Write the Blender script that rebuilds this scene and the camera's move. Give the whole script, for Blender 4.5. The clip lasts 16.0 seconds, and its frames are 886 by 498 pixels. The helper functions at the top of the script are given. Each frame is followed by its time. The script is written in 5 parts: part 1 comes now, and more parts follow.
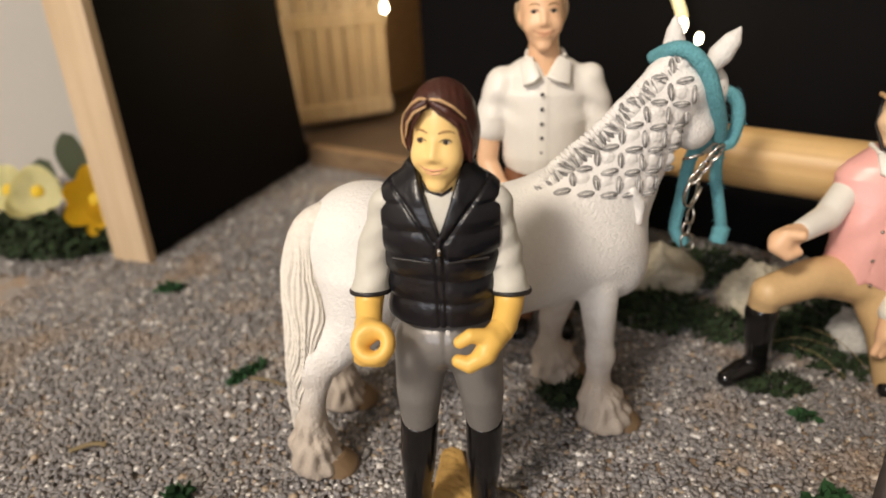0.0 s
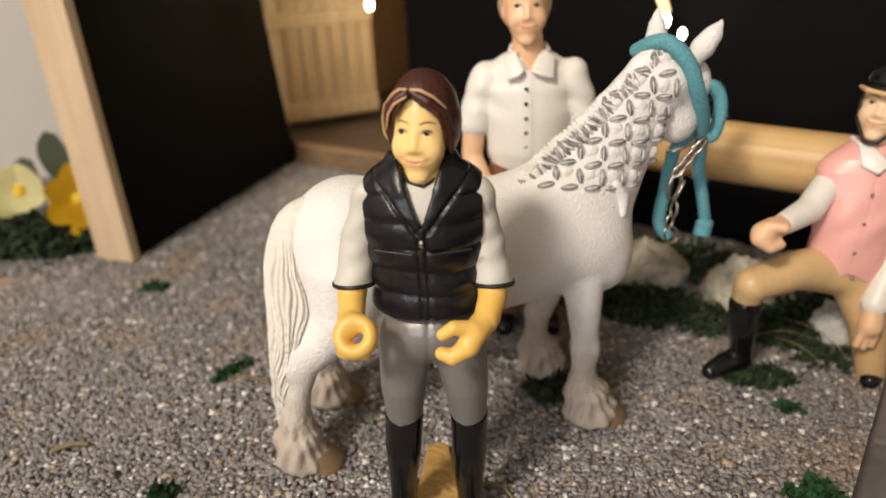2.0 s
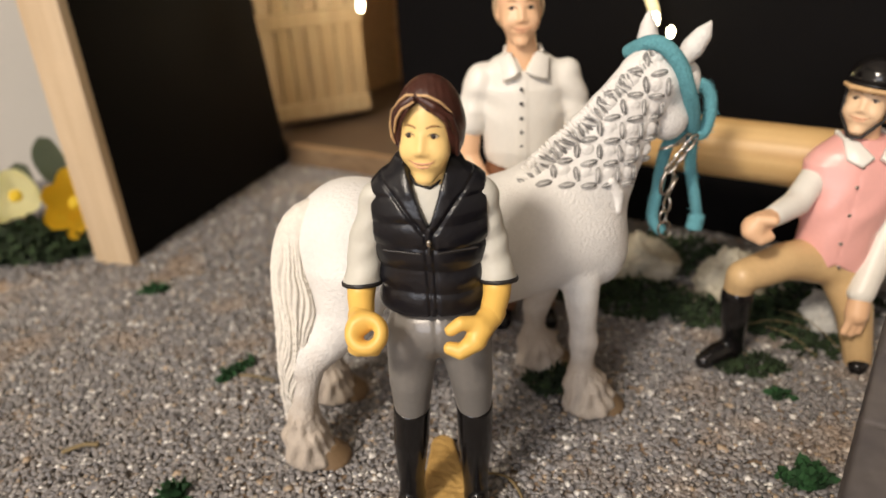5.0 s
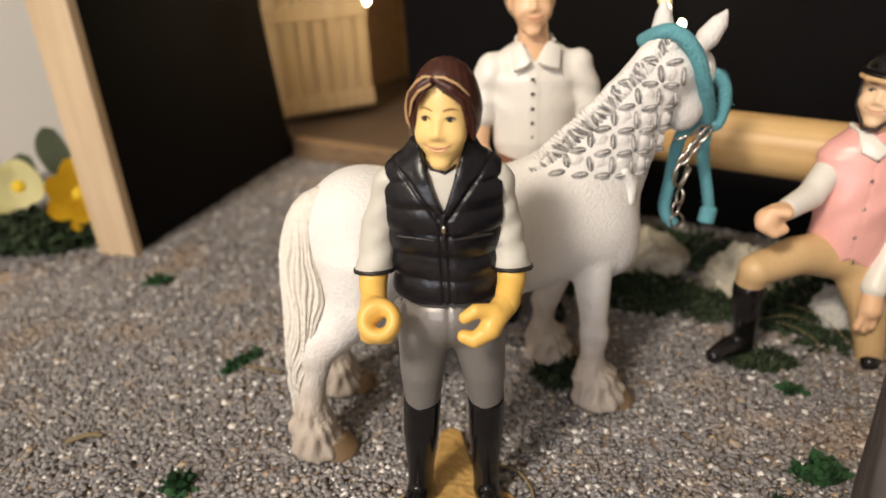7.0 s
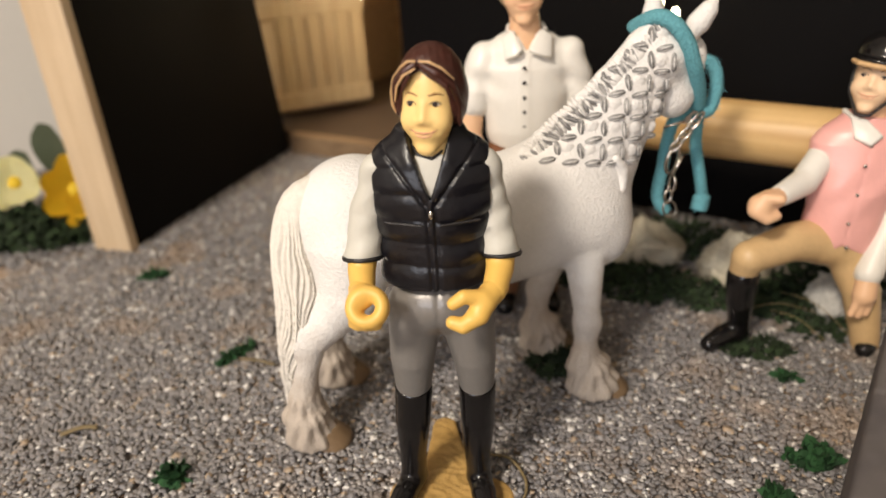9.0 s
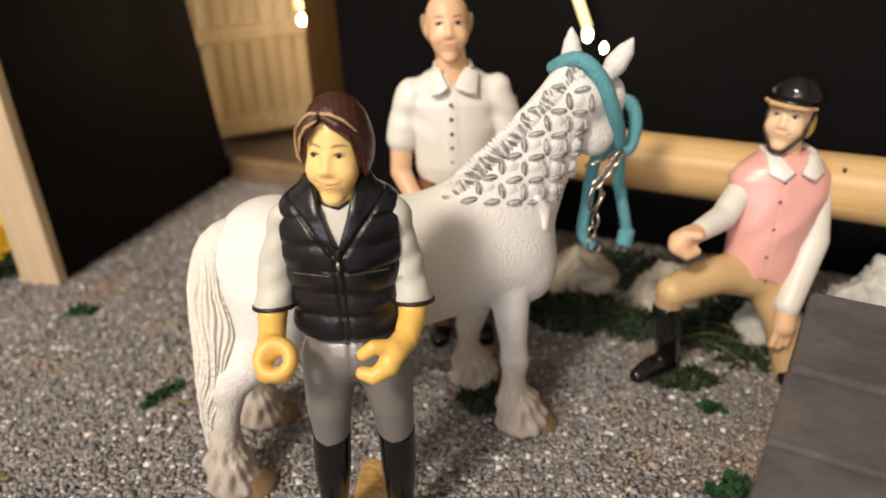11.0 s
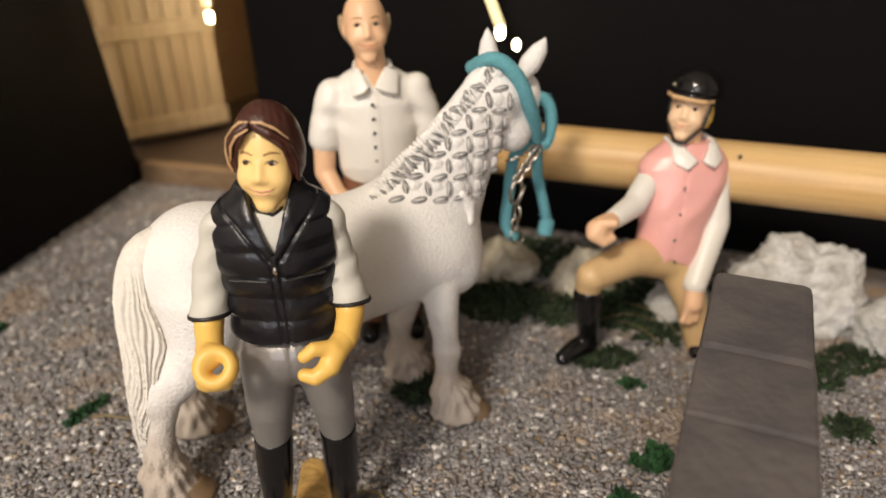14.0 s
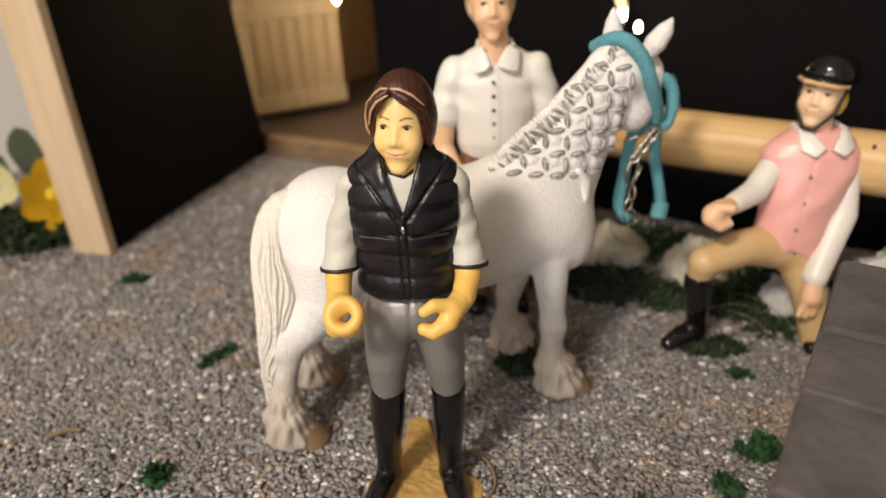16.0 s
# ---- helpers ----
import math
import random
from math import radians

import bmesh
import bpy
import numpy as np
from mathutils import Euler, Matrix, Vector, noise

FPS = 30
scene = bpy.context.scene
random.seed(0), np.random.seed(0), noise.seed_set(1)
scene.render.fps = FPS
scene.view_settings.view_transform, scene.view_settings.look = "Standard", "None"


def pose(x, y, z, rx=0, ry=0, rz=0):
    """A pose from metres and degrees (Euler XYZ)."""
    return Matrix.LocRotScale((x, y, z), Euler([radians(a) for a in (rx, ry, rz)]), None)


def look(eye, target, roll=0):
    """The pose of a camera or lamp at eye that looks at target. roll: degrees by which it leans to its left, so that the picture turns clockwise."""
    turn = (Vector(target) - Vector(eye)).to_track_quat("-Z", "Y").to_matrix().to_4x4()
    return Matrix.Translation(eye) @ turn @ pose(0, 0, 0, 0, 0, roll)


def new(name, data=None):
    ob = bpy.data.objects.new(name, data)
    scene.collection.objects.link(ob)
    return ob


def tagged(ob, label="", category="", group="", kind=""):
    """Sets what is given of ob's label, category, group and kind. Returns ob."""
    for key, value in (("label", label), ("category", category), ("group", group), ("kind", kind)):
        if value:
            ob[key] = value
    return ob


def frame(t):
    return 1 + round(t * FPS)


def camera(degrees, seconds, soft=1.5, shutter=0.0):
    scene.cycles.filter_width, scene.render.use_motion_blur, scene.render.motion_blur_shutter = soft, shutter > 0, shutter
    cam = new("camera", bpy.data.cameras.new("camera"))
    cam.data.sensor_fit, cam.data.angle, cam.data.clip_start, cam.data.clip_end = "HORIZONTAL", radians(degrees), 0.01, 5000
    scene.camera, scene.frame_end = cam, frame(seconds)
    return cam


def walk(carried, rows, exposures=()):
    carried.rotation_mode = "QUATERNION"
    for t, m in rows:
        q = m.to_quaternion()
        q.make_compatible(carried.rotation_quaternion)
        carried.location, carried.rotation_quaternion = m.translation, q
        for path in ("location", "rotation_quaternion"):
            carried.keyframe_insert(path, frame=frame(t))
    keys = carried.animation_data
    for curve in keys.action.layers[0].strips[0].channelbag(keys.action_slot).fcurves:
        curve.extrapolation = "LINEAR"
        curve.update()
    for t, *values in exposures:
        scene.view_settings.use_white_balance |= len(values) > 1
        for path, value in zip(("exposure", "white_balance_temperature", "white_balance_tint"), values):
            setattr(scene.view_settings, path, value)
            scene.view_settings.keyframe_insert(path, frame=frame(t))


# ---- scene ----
# Figures stand at a scale of 1 : 20; U turns life-size metres into the metres of the toys.
U = 0.05
cam = camera(66.0, 16.0)
# seconds, place of the eye, yaw to the left, pitch up, roll
PATH = [
    (0, 0.00551, 0.00037, 0.11318, 5.89, -25.62, -2.99),
    (0.5, 0.00496, 0.00004, 0.11137, 5.40, -25.53, -3.13),
    (1, 0.00455, 0.00025, 0.11148, 5.27, -25.66, -3.03),
    (1.5, 0.00453, -0.00089, 0.11254, 5.01, -25.45, -2.99),
    (2, 0.00657, 0.00017, 0.11171, 4.90, -25.61, -2.94),
    (2.5, 0.00722, -0.00004, 0.11180, 4.86, -25.54, -3.17),
    (3, 0.00606, -0.00062, 0.11472, 4.82, -25.68, -3.69),
    (5.5, 0.00385, -0.00370, 0.11324, 3.41, -25.98, -3.32),
    (6, 0.00461, -0.00204, 0.11149, 3.07, -25.92, -3.23),
    (6.5, 0.00374, -0.00195, 0.11095, 3.64, -26.05, -3.20),
    (7, 0.00126, -0.00292, 0.11134, 3.78, -25.99, -3.03),
    (7.5, 0.00281, -0.00110, 0.10869, 3.94, -26.38, -3.33),
    (8, 0.00358, -0.00290, 0.11073, 4.05, -26.12, -3.32),
    (8.5, 0.00140, -0.00307, 0.10971, 4.24, -26.13, -3.38),
    (9, 0.00354, -0.00339, 0.10954, 3.99, -26.24, -3.61),
    (9.5, 0.00737, -0.00192, 0.10918, 2.76, -26.02, -3.25),
    (10, 0.00906, -0.00010, 0.11070, 1.51, -25.52, -3.06),
    (10.2, 0.00980, 0.00020, 0.11170, 0.85, -25.12, -3.00),
    (12.3, 0.01330, -0.00100, 0.11600, -0.20, -25.25, -2.30),
    (12.5, 0.01184, -0.00107, 0.11659, -0.66, -24.55, -2.09),
    (13, 0.01216, -0.00204, 0.11633, -2.29, -24.93, -1.99),
    (13.5, 0.01046, -0.00223, 0.11676, -5.49, -25.70, -2.02),
    (14, 0.00942, -0.00292, 0.11662, -7.26, -26.16, -2.09),
    (14.5, 0.00856, -0.00361, 0.11677, -8.03, -26.19, -1.97),
    (15, 0.00845, -0.00522, 0.11468, -6.27, -26.13, -1.46),
    (15.5, 0.00707, -0.00929, 0.11598, -0.82, -26.77, -1.77),
    (16, 0.00506, -0.00933, 0.11572, 1.85, -26.77, -2.88),
]


def held(x, y, z, yaw, pitch, roll):
    a, b = radians(yaw), radians(pitch)
    ahead = Vector((-math.sin(a) * math.cos(b), math.cos(a) * math.cos(b), math.sin(b)))
    eye = Vector((x, y, z))
    return look(eye, eye + ahead, roll)


walk(cam, [(row[0], held(*row[1:])) for row in PATH], [(0.0, 0.0), (3.0, 0.02), (5.5, 0.07), (8.0, 0.05), (10.0, 0.15), (12.5, 0.02), (16.0, 0.0)])
cam.data.dof.use_dof = True
cam.data.dof.focus_distance = 0.124
cam.data.dof.aperture_fstop = 13.5

# ---- light ----
world = bpy.data.worlds.new("world")
scene.world = world
world.use_nodes = True
world.node_tree.nodes["Background"].inputs[0].default_value = (0.55, 0.6, 0.75, 1)
world.node_tree.nodes["Background"].inputs[1].default_value = 0.02


def lamp(name, kind, place, energy, colour, size, target=None):
    data = bpy.data.lights.new(name, kind)
    data.energy, data.color = energy, colour
    ob = new(name, data)
    if kind == "AREA":
        data.size = size
        ob.matrix_world = look(place, target)
    else:
        data.shadow_soft_size = size
        ob.location = place
    return ob


lamp("room_lamp", "POINT", (-0.410, -0.520, 0.780), 37.0, (1.0, 0.875, 0.735), 0.075)
# An added cool fill, low in front, lifts the shaded sides; no real source there.
lamp("evening_window", "AREA", (-0.45, -1.00, 0.40), 4.0, (0.84, 0.88, 1.0), 0.5, (0.0, 0.13, 0.05))


# ---- materials ----
def material(name, colour, rough=0.5, metal=0.0, vary=0.12, grain=0.08, scale=60.0, fine=900.0, bump=0.15, bump_scale=900.0, coat=0.0, island=0.0, colour2=None, gloss=0.5):
    """A surface with two scales of colour variation and a fine relief. Scales count per metre."""
    m = bpy.data.materials.new(name)
    m.use_nodes = True
    nodes, links = m.node_tree.nodes, m.node_tree.links
    bsdf = nodes["Principled BSDF"]
    place = nodes.new("ShaderNodeTexCoord")

    def noise_at(s, detail):
        n = nodes.new("ShaderNodeTexNoise")
        n.inputs["Scale"].default_value, n.inputs["Detail"].default_value = s, detail
        links.new(place.outputs["Object"], n.inputs["Vector"])
        return n.outputs["Fac"]

    def scaled(value, mid, gain):
        a = nodes.new("ShaderNodeMath")
        a.operation = "MULTIPLY_ADD"
        links.new(value, a.inputs[0])
        a.inputs[1].default_value, a.inputs[2].default_value = gain, 1 - mid * gain
        return a.outputs[0]

    tone = nodes.new("ShaderNodeMath")
    tone.operation = "MULTIPLY"
    links.new(scaled(noise_at(scale, 3), 0.5, 2 * vary), tone.inputs[0])
    links.new(scaled(noise_at(fine, 2), 0.5, 2 * grain), tone.inputs[1])
    value = tone.outputs[0]
    if island:
        geo = nodes.new("ShaderNodeNewGeometry")
        more = nodes.new("ShaderNodeMath")
        more.operation = "MULTIPLY"
        links.new(value, more.inputs[0])
        links.new(scaled(geo.outputs["Random Per Island"], 0.5, island), more.inputs[1])
        value = more.outputs[0]
    mix = nodes.new("ShaderNodeMix")
    mix.data_type, mix.blend_type = "RGBA", "MULTIPLY"
    mix.inputs["Factor"].default_value = 1
    if colour2:
        blend = nodes.new("ShaderNodeMix")
        blend.data_type = "RGBA"
        ramp = nodes.new("ShaderNodeMapRange")
        ramp.inputs["From Min"].default_value, ramp.inputs["From Max"].default_value = 0.42, 0.62
        links.new(noise_at(scale * 1.7, 4), ramp.inputs["Value"])
        links.new(ramp.outputs[0], blend.inputs["Factor"])
        blend.inputs["A"].default_value, blend.inputs["B"].default_value = (*colour, 1), (*colour2, 1)
        links.new(blend.outputs["Result"], mix.inputs["A"])
    else:
        mix.inputs["A"].default_value = (*colour, 1)
    links.new(value, mix.inputs["B"])
    links.new(mix.outputs["Result"], bsdf.inputs["Base Color"])
    bsdf.inputs["Roughness"].default_value, bsdf.inputs["Metallic"].default_value = rough, metal
    bsdf.inputs["Specular IOR Level"].default_value = gloss
    bsdf.inputs["Coat Weight"].default_value, bsdf.inputs["Coat Roughness"].default_value = coat, 0.15
    if bump:
        b = nodes.new("ShaderNodeBump")
        b.inputs["Strength"].default_value, b.inputs["Distance"].default_value = bump, 0.0006
        links.new(noise_at(bump_scale, 4), b.inputs["Height"])
        links.new(b.outputs["Normal"], bsdf.inputs["Normal"])
    return m


def wood(name, colour, dark, stretch, rings=260.0, rough=0.5):
    """Wood with grain that runs along the axis in which stretch is small."""
    m = material(name, colour, rough, vary=0.08, grain=0.05, bump=0.08)
    nodes, links = m.node_tree.nodes, m.node_tree.links
    place, mapped, grain = nodes.new("ShaderNodeTexCoord"), nodes.new("ShaderNodeMapping"), nodes.new("ShaderNodeTexNoise")
    mapped.inputs["Scale"].default_value = stretch
    links.new(place.outputs["Object"], mapped.inputs["Vector"])
    links.new(mapped.outputs[0], grain.inputs["Vector"])
    grain.inputs["Scale"].default_value, grain.inputs["Detail"].default_value = rings, 5
    ramp = nodes.new("ShaderNodeMapRange")
    ramp.inputs["From Min"].default_value, ramp.inputs["From Max"].default_value = 0.35, 0.7
    links.new(grain.outputs["Fac"], ramp.inputs["Value"])
    blend = nodes.new("ShaderNodeMix")
    blend.data_type = "RGBA"
    blend.inputs["A"].default_value, blend.inputs["B"].default_value = (*colour, 1), (*dark, 1)
    links.new(ramp.outputs[0], blend.inputs["Factor"])
    tint = [n for n in nodes if n.bl_idname == "ShaderNodeMix" and n.blend_type == "MULTIPLY"][0]
    links.new(blend.outputs["Result"], tint.inputs["A"])
    return m


def glow(name, colour, strength):
    m = bpy.data.materials.new(name)
    m.use_nodes = True
    bsdf = m.node_tree.nodes["Principled BSDF"]
    bsdf.inputs["Base Color"].default_value = (*colour, 1)
    bsdf.inputs["Emission Color"].default_value = (*colour, 1)
    bsdf.inputs["Emission Strength"].default_value = strength
    return m


M_SKIN = material("yellowed_skin_plastic", (0.82, 0.51, 0.12), 0.42, vary=0.06, grain=0.03, bump=0.05)
M_FACE = material("pale_yellow_face_plastic", (0.90, 0.63, 0.25), 0.4, vary=0.05, grain=0.03, bump=0.04)
M_FLESH_PALE = material("pale_flesh_paint", (0.86, 0.60, 0.38), 0.38, vary=0.06, grain=0.03, bump=0.04)
M_FLESH = material("flesh_paint", (0.80, 0.50, 0.30), 0.4, vary=0.06, grain=0.03, bump=0.04)
M_HAIR = material("brown_hair_paint", (0.055, 0.016, 0.010), 0.38, vary=0.3, grain=0.25, bump=0.25)
M_HAIR_EDGE = material("worn_tan_edge", (0.62, 0.40, 0.20), 0.42, vary=0.3, grain=0.2)
M_GREY_HAIR = material("grey_blond_hair_paint", (0.38, 0.27, 0.16), 0.45)
M_BLOND = material("blond_hair_paint", (0.62, 0.42, 0.08), 0.45, vary=0.2)
M_VEST = material("black_quilted_vest_paint", (0.005, 0.005, 0.008), 0.33, vary=0.2, grain=0.2, bump=0.4, bump_scale=420)
M_BLACK = material("black_boot_paint", (0.008, 0.007, 0.007), 0.16, vary=0.2, bump=0.03)
M_TRIM = material("dark_trim_paint", (0.015, 0.013, 0.013), 0.45)
M_SHIRT = material("light_grey_shirt_paint", (0.60, 0.585, 0.52), 0.5, vary=0.05, grain=0.03)
M_BREECHES = material("grey_breeches_paint", (0.22, 0.208, 0.195), 0.36, metal=0.25, vary=0.06, grain=0.04)
M_WHITE = material("white_shirt_paint", (0.80, 0.77, 0.71), 0.36, vary=0.05, grain=0.03)
M_PINK = material("pink_waistcoat_paint", (0.84, 0.43, 0.39), 0.32, vary=0.06, grain=0.04, bump=0.1)
M_TAN = material("tan_breeches_paint", (0.62, 0.42, 0.21), 0.4, vary=0.08)
M_BROWN = material("brown_trouser_paint", (0.20, 0.085, 0.04), 0.5)
M_EYE = material("eye_paint", (0.02, 0.012, 0.01), 0.3, bump=0)
M_EYE_WHITE = material("eye_white_paint", (0.75, 0.68, 0.58), 0.35, bump=0)
M_BROW = material("brow_paint", (0.30, 0.15, 0.05), 0.5, bump=0)
M_LIP = material("lip_paint", (0.70, 0.34, 0.20), 0.4, bump=0)
M_MOUTH = material("mouth_line_paint", (0.34, 0.13, 0.07), 0.5, bump=0)
M_SILVER = material("nickel", (0.55, 0.52, 0.47), 0.22, metal=1.0, bump=0.05)
M_HORSE = material("white_horse_paint", (0.84, 0.82, 0.79), 0.55, vary=0.05, grain=0.05, scale=50, bump=0.6, bump_scale=1500)
M_TAIL = material("grey_washed_hair_paint", (0.74, 0.70, 0.63), 0.6, vary=0.12, grain=0.15, bump=0.4)
M_BEAD = material("silver_grey_braid_paint", (0.20, 0.195, 0.19), 0.42, vary=0.35, grain=0.35, scale=300, fine=1500, colour2=(0.42, 0.41, 0.40))
M_HOOF = material("hoof_paint", (0.20, 0.13, 0.07), 0.5, vary=0.2)
M_TEAL = material("teal_felt", (0.13, 0.37, 0.43), 0.95, vary=0.15, grain=0.3, fine=1600, bump=0.9, bump_scale=1800)
M_GRAVEL = material("grey_gravel", (0.30, 0.275, 0.265), 0.5, vary=0.14, grain=0.1, island=0.25, gloss=0.6, scale=25, bump=0.1)
M_GROUND = material("gravel_bed", (0.32, 0.295, 0.28), 0.9, vary=0.2, grain=0.4, fine=1100, bump=0.8, bump_scale=900, colour2=(0.36, 0.25, 0.16))
M_BASE = material("ochre_figure_base", (0.50, 0.31, 0.10), 0.45, vary=0.2, grain=0.2, fine=700, bump=0.9, bump_scale=420)
M_MOSS = material("dark_green_moss", (0.016, 0.031, 0.009), 0.9, vary=0.4, grain=0.2, island=1.0, bump=0)
M_FOLIAGE = material("green_foam_foliage", (0.012, 0.055, 0.014), 0.85, vary=0.3, island=0.8, bump=0)
M_ROCK = material("pale_quartz_rock", (0.62, 0.61, 0.58), 0.65, vary=0.3, grain=0.3, scale=70, fine=700, bump=0.9, bump_scale=380, colour2=(0.50, 0.475, 0.43))
M_ROCK_TAN = material("beige_rock", (0.50, 0.46, 0.36), 0.7, vary=0.3, grain=0.3, scale=70, fine=700, bump=0.9, bump_scale=380, colour2=(0.42, 0.37, 0.27))
M_ROCK_GREY = material("grey_rock", (0.48, 0.47, 0.44), 0.75, vary=0.25, grain=0.3, scale=80, fine=700, bump=0.9, bump_scale=380)
M_STONE = material("grey_painted_block", (0.126, 0.112, 0.108), 0.85, vary=0.2, grain=0.12, scale=60, fine=420, bump=0.5, bump_scale=500, gloss=0.2, colour2=(0.092, 0.082, 0.085))
M_JOINT = material("dark_joint", (0.07, 0.062, 0.066), 0.95, vary=0.2)
M_PANEL = material("black_card", (0.0035, 0.003, 0.0032), 0.7, vary=0.1, grain=0.15, bump=0.1, gloss=0.10)
M_PINE = wood("pale_pine", (0.62, 0.48, 0.32), (0.54, 0.40, 0.25), (1, 1, 0.06))
M_DOWEL = wood("pine_dowel", (0.74, 0.51, 0.24), (0.52, 0.30, 0.10), (0.035, 1, 1), 230.0, 0.42)
M_DOOR = wood("stained_door_wood", (0.38, 0.29, 0.17), (0.29, 0.205, 0.115), (1, 1, 0.06))
M_SILL = wood("brown_sill_wood", (0.27, 0.18, 0.10), (0.18, 0.11, 0.06), (0.06, 1, 1))
M_GOLD = wood("golden_wood", (0.62, 0.44, 0.20), (0.50, 0.33, 0.13), (1, 1, 0.06))
M_FLOOR = material("dark_barn_floor", (0.075, 0.048, 0.03), 0.7, vary=0.3, grain=0.3)
M_PLASTER = material("off_white_wall", (0.50, 0.48, 0.44), 0.8, vary=0.05, grain=0.05, scale=12, bump=0.5, bump_scale=160)
M_ROOM = material("room_paint", (0.5, 0.48, 0.45), 0.9, vary=0.04, scale=2, bump=0)
M_PETAL_W = material("cream_petal", (0.86, 0.82, 0.46), 0.6, vary=0.1)
M_PETAL_Y = material("yellow_petal", (0.85, 0.55, 0.02), 0.6, vary=0.15)
M_CENTRE = material("flower_centre", (0.70, 0.48, 0.02), 0.7)
M_LEAF = material("dark_fabric_leaf", (0.12, 0.145, 0.09), 0.7, vary=0.2)
M_BULB = glow("lit_bulb", (1.0, 0.86, 0.5), 28.0)
M_CABLE = glow("lit_clear_cable", (0.95, 0.80, 0.42), 0.8)




def painted_legs(m):
    """The brownish wash on the horse's lower legs, uneven along its upper rim."""
    nodes, links = m.node_tree.nodes, m.node_tree.links
    place, split, spots = nodes.new("ShaderNodeTexCoord"), nodes.new("ShaderNodeSeparateXYZ"), nodes.new("ShaderNodeTexNoise")
    links.new(place.outputs["Object"], split.inputs[0])
    links.new(place.outputs["Object"], spots.inputs["Vector"])
    spots.inputs["Scale"].default_value, spots.inputs["Detail"].default_value = 300, 4
    lift = nodes.new("ShaderNodeMath")
    lift.operation = "MULTIPLY_ADD"
    lift.inputs[1].default_value = 0.016
    links.new(spots.outputs["Fac"], lift.inputs[0])
    links.new(split.outputs["Z"], lift.inputs[2])
    ramp = nodes.new("ShaderNodeMapRange")
    ramp.inputs["From Min"].default_value, ramp.inputs["From Max"].default_value = 0.021, 0.042
    links.new(lift.outputs[0], ramp.inputs["Value"])
    blend = nodes.new("ShaderNodeMix")
    blend.data_type = "RGBA"
    blend.inputs["A"].default_value, blend.inputs["B"].default_value = (0.50, 0.43, 0.36, 1), (0.84, 0.82, 0.79, 1)
    links.new(ramp.outputs[0], blend.inputs["Factor"])
    tint = [n for n in nodes if n.bl_idname == "ShaderNodeMix" and n.blend_type == "MULTIPLY"][0]
    links.new(blend.outputs["Result"], tint.inputs["A"])


painted_legs(M_HORSE)


def mixed_grit(m):
    """Grains of several stones: most grey, some tan, a few white."""
    nodes, links = m.node_tree.nodes, m.node_tree.links
    geo, ramp = nodes.new("ShaderNodeNewGeometry"), nodes.new("ShaderNodeValToRGB")
    links.new(geo.outputs["Random Per Island"], ramp.inputs["Fac"])
    ramp.color_ramp.interpolation = "CONSTANT"
    stops = ramp.color_ramp.elements
    stops[0].color = (0.20, 0.19, 0.192, 1)
    stops[1].position, stops[1].color = 0.94, (0.72, 0.70, 0.67, 1)
    for at, c in ((0.25, (0.275, 0.258, 0.252)), (0.6, (0.25, 0.243, 0.252)), (0.78, (0.35, 0.327, 0.315)), (0.90, (0.40, 0.31, 0.22))):
        stops.new(at).color = (*c, 1)
    tint = [n for n in nodes if n.bl_idname == "ShaderNodeMix" and n.blend_type == "MULTIPLY"][0]
    place, patch, edge, blend = nodes.new("ShaderNodeTexCoord"), nodes.new("ShaderNodeTexNoise"), nodes.new("ShaderNodeMapRange"), nodes.new("ShaderNodeMix")
    links.new(place.outputs["Object"], patch.inputs["Vector"])
    patch.inputs["Scale"].default_value, patch.inputs["Detail"].default_value = 38, 3
    links.new(patch.outputs["Fac"], edge.inputs["Value"])
    edge.inputs["From Min"].default_value, edge.inputs["From Max"].default_value, edge.inputs["To Max"].default_value = 0.545, 0.70, 0.6
    blend.data_type = "RGBA"
    links.new(edge.outputs[0], blend.inputs["Factor"])
    links.new(ramp.outputs[0], blend.inputs["A"])
    blend.inputs["B"].default_value = (0.40, 0.28, 0.18, 1)
    links.new(blend.outputs["Result"], tint.inputs["A"])


mixed_grit(M_GRAVEL)


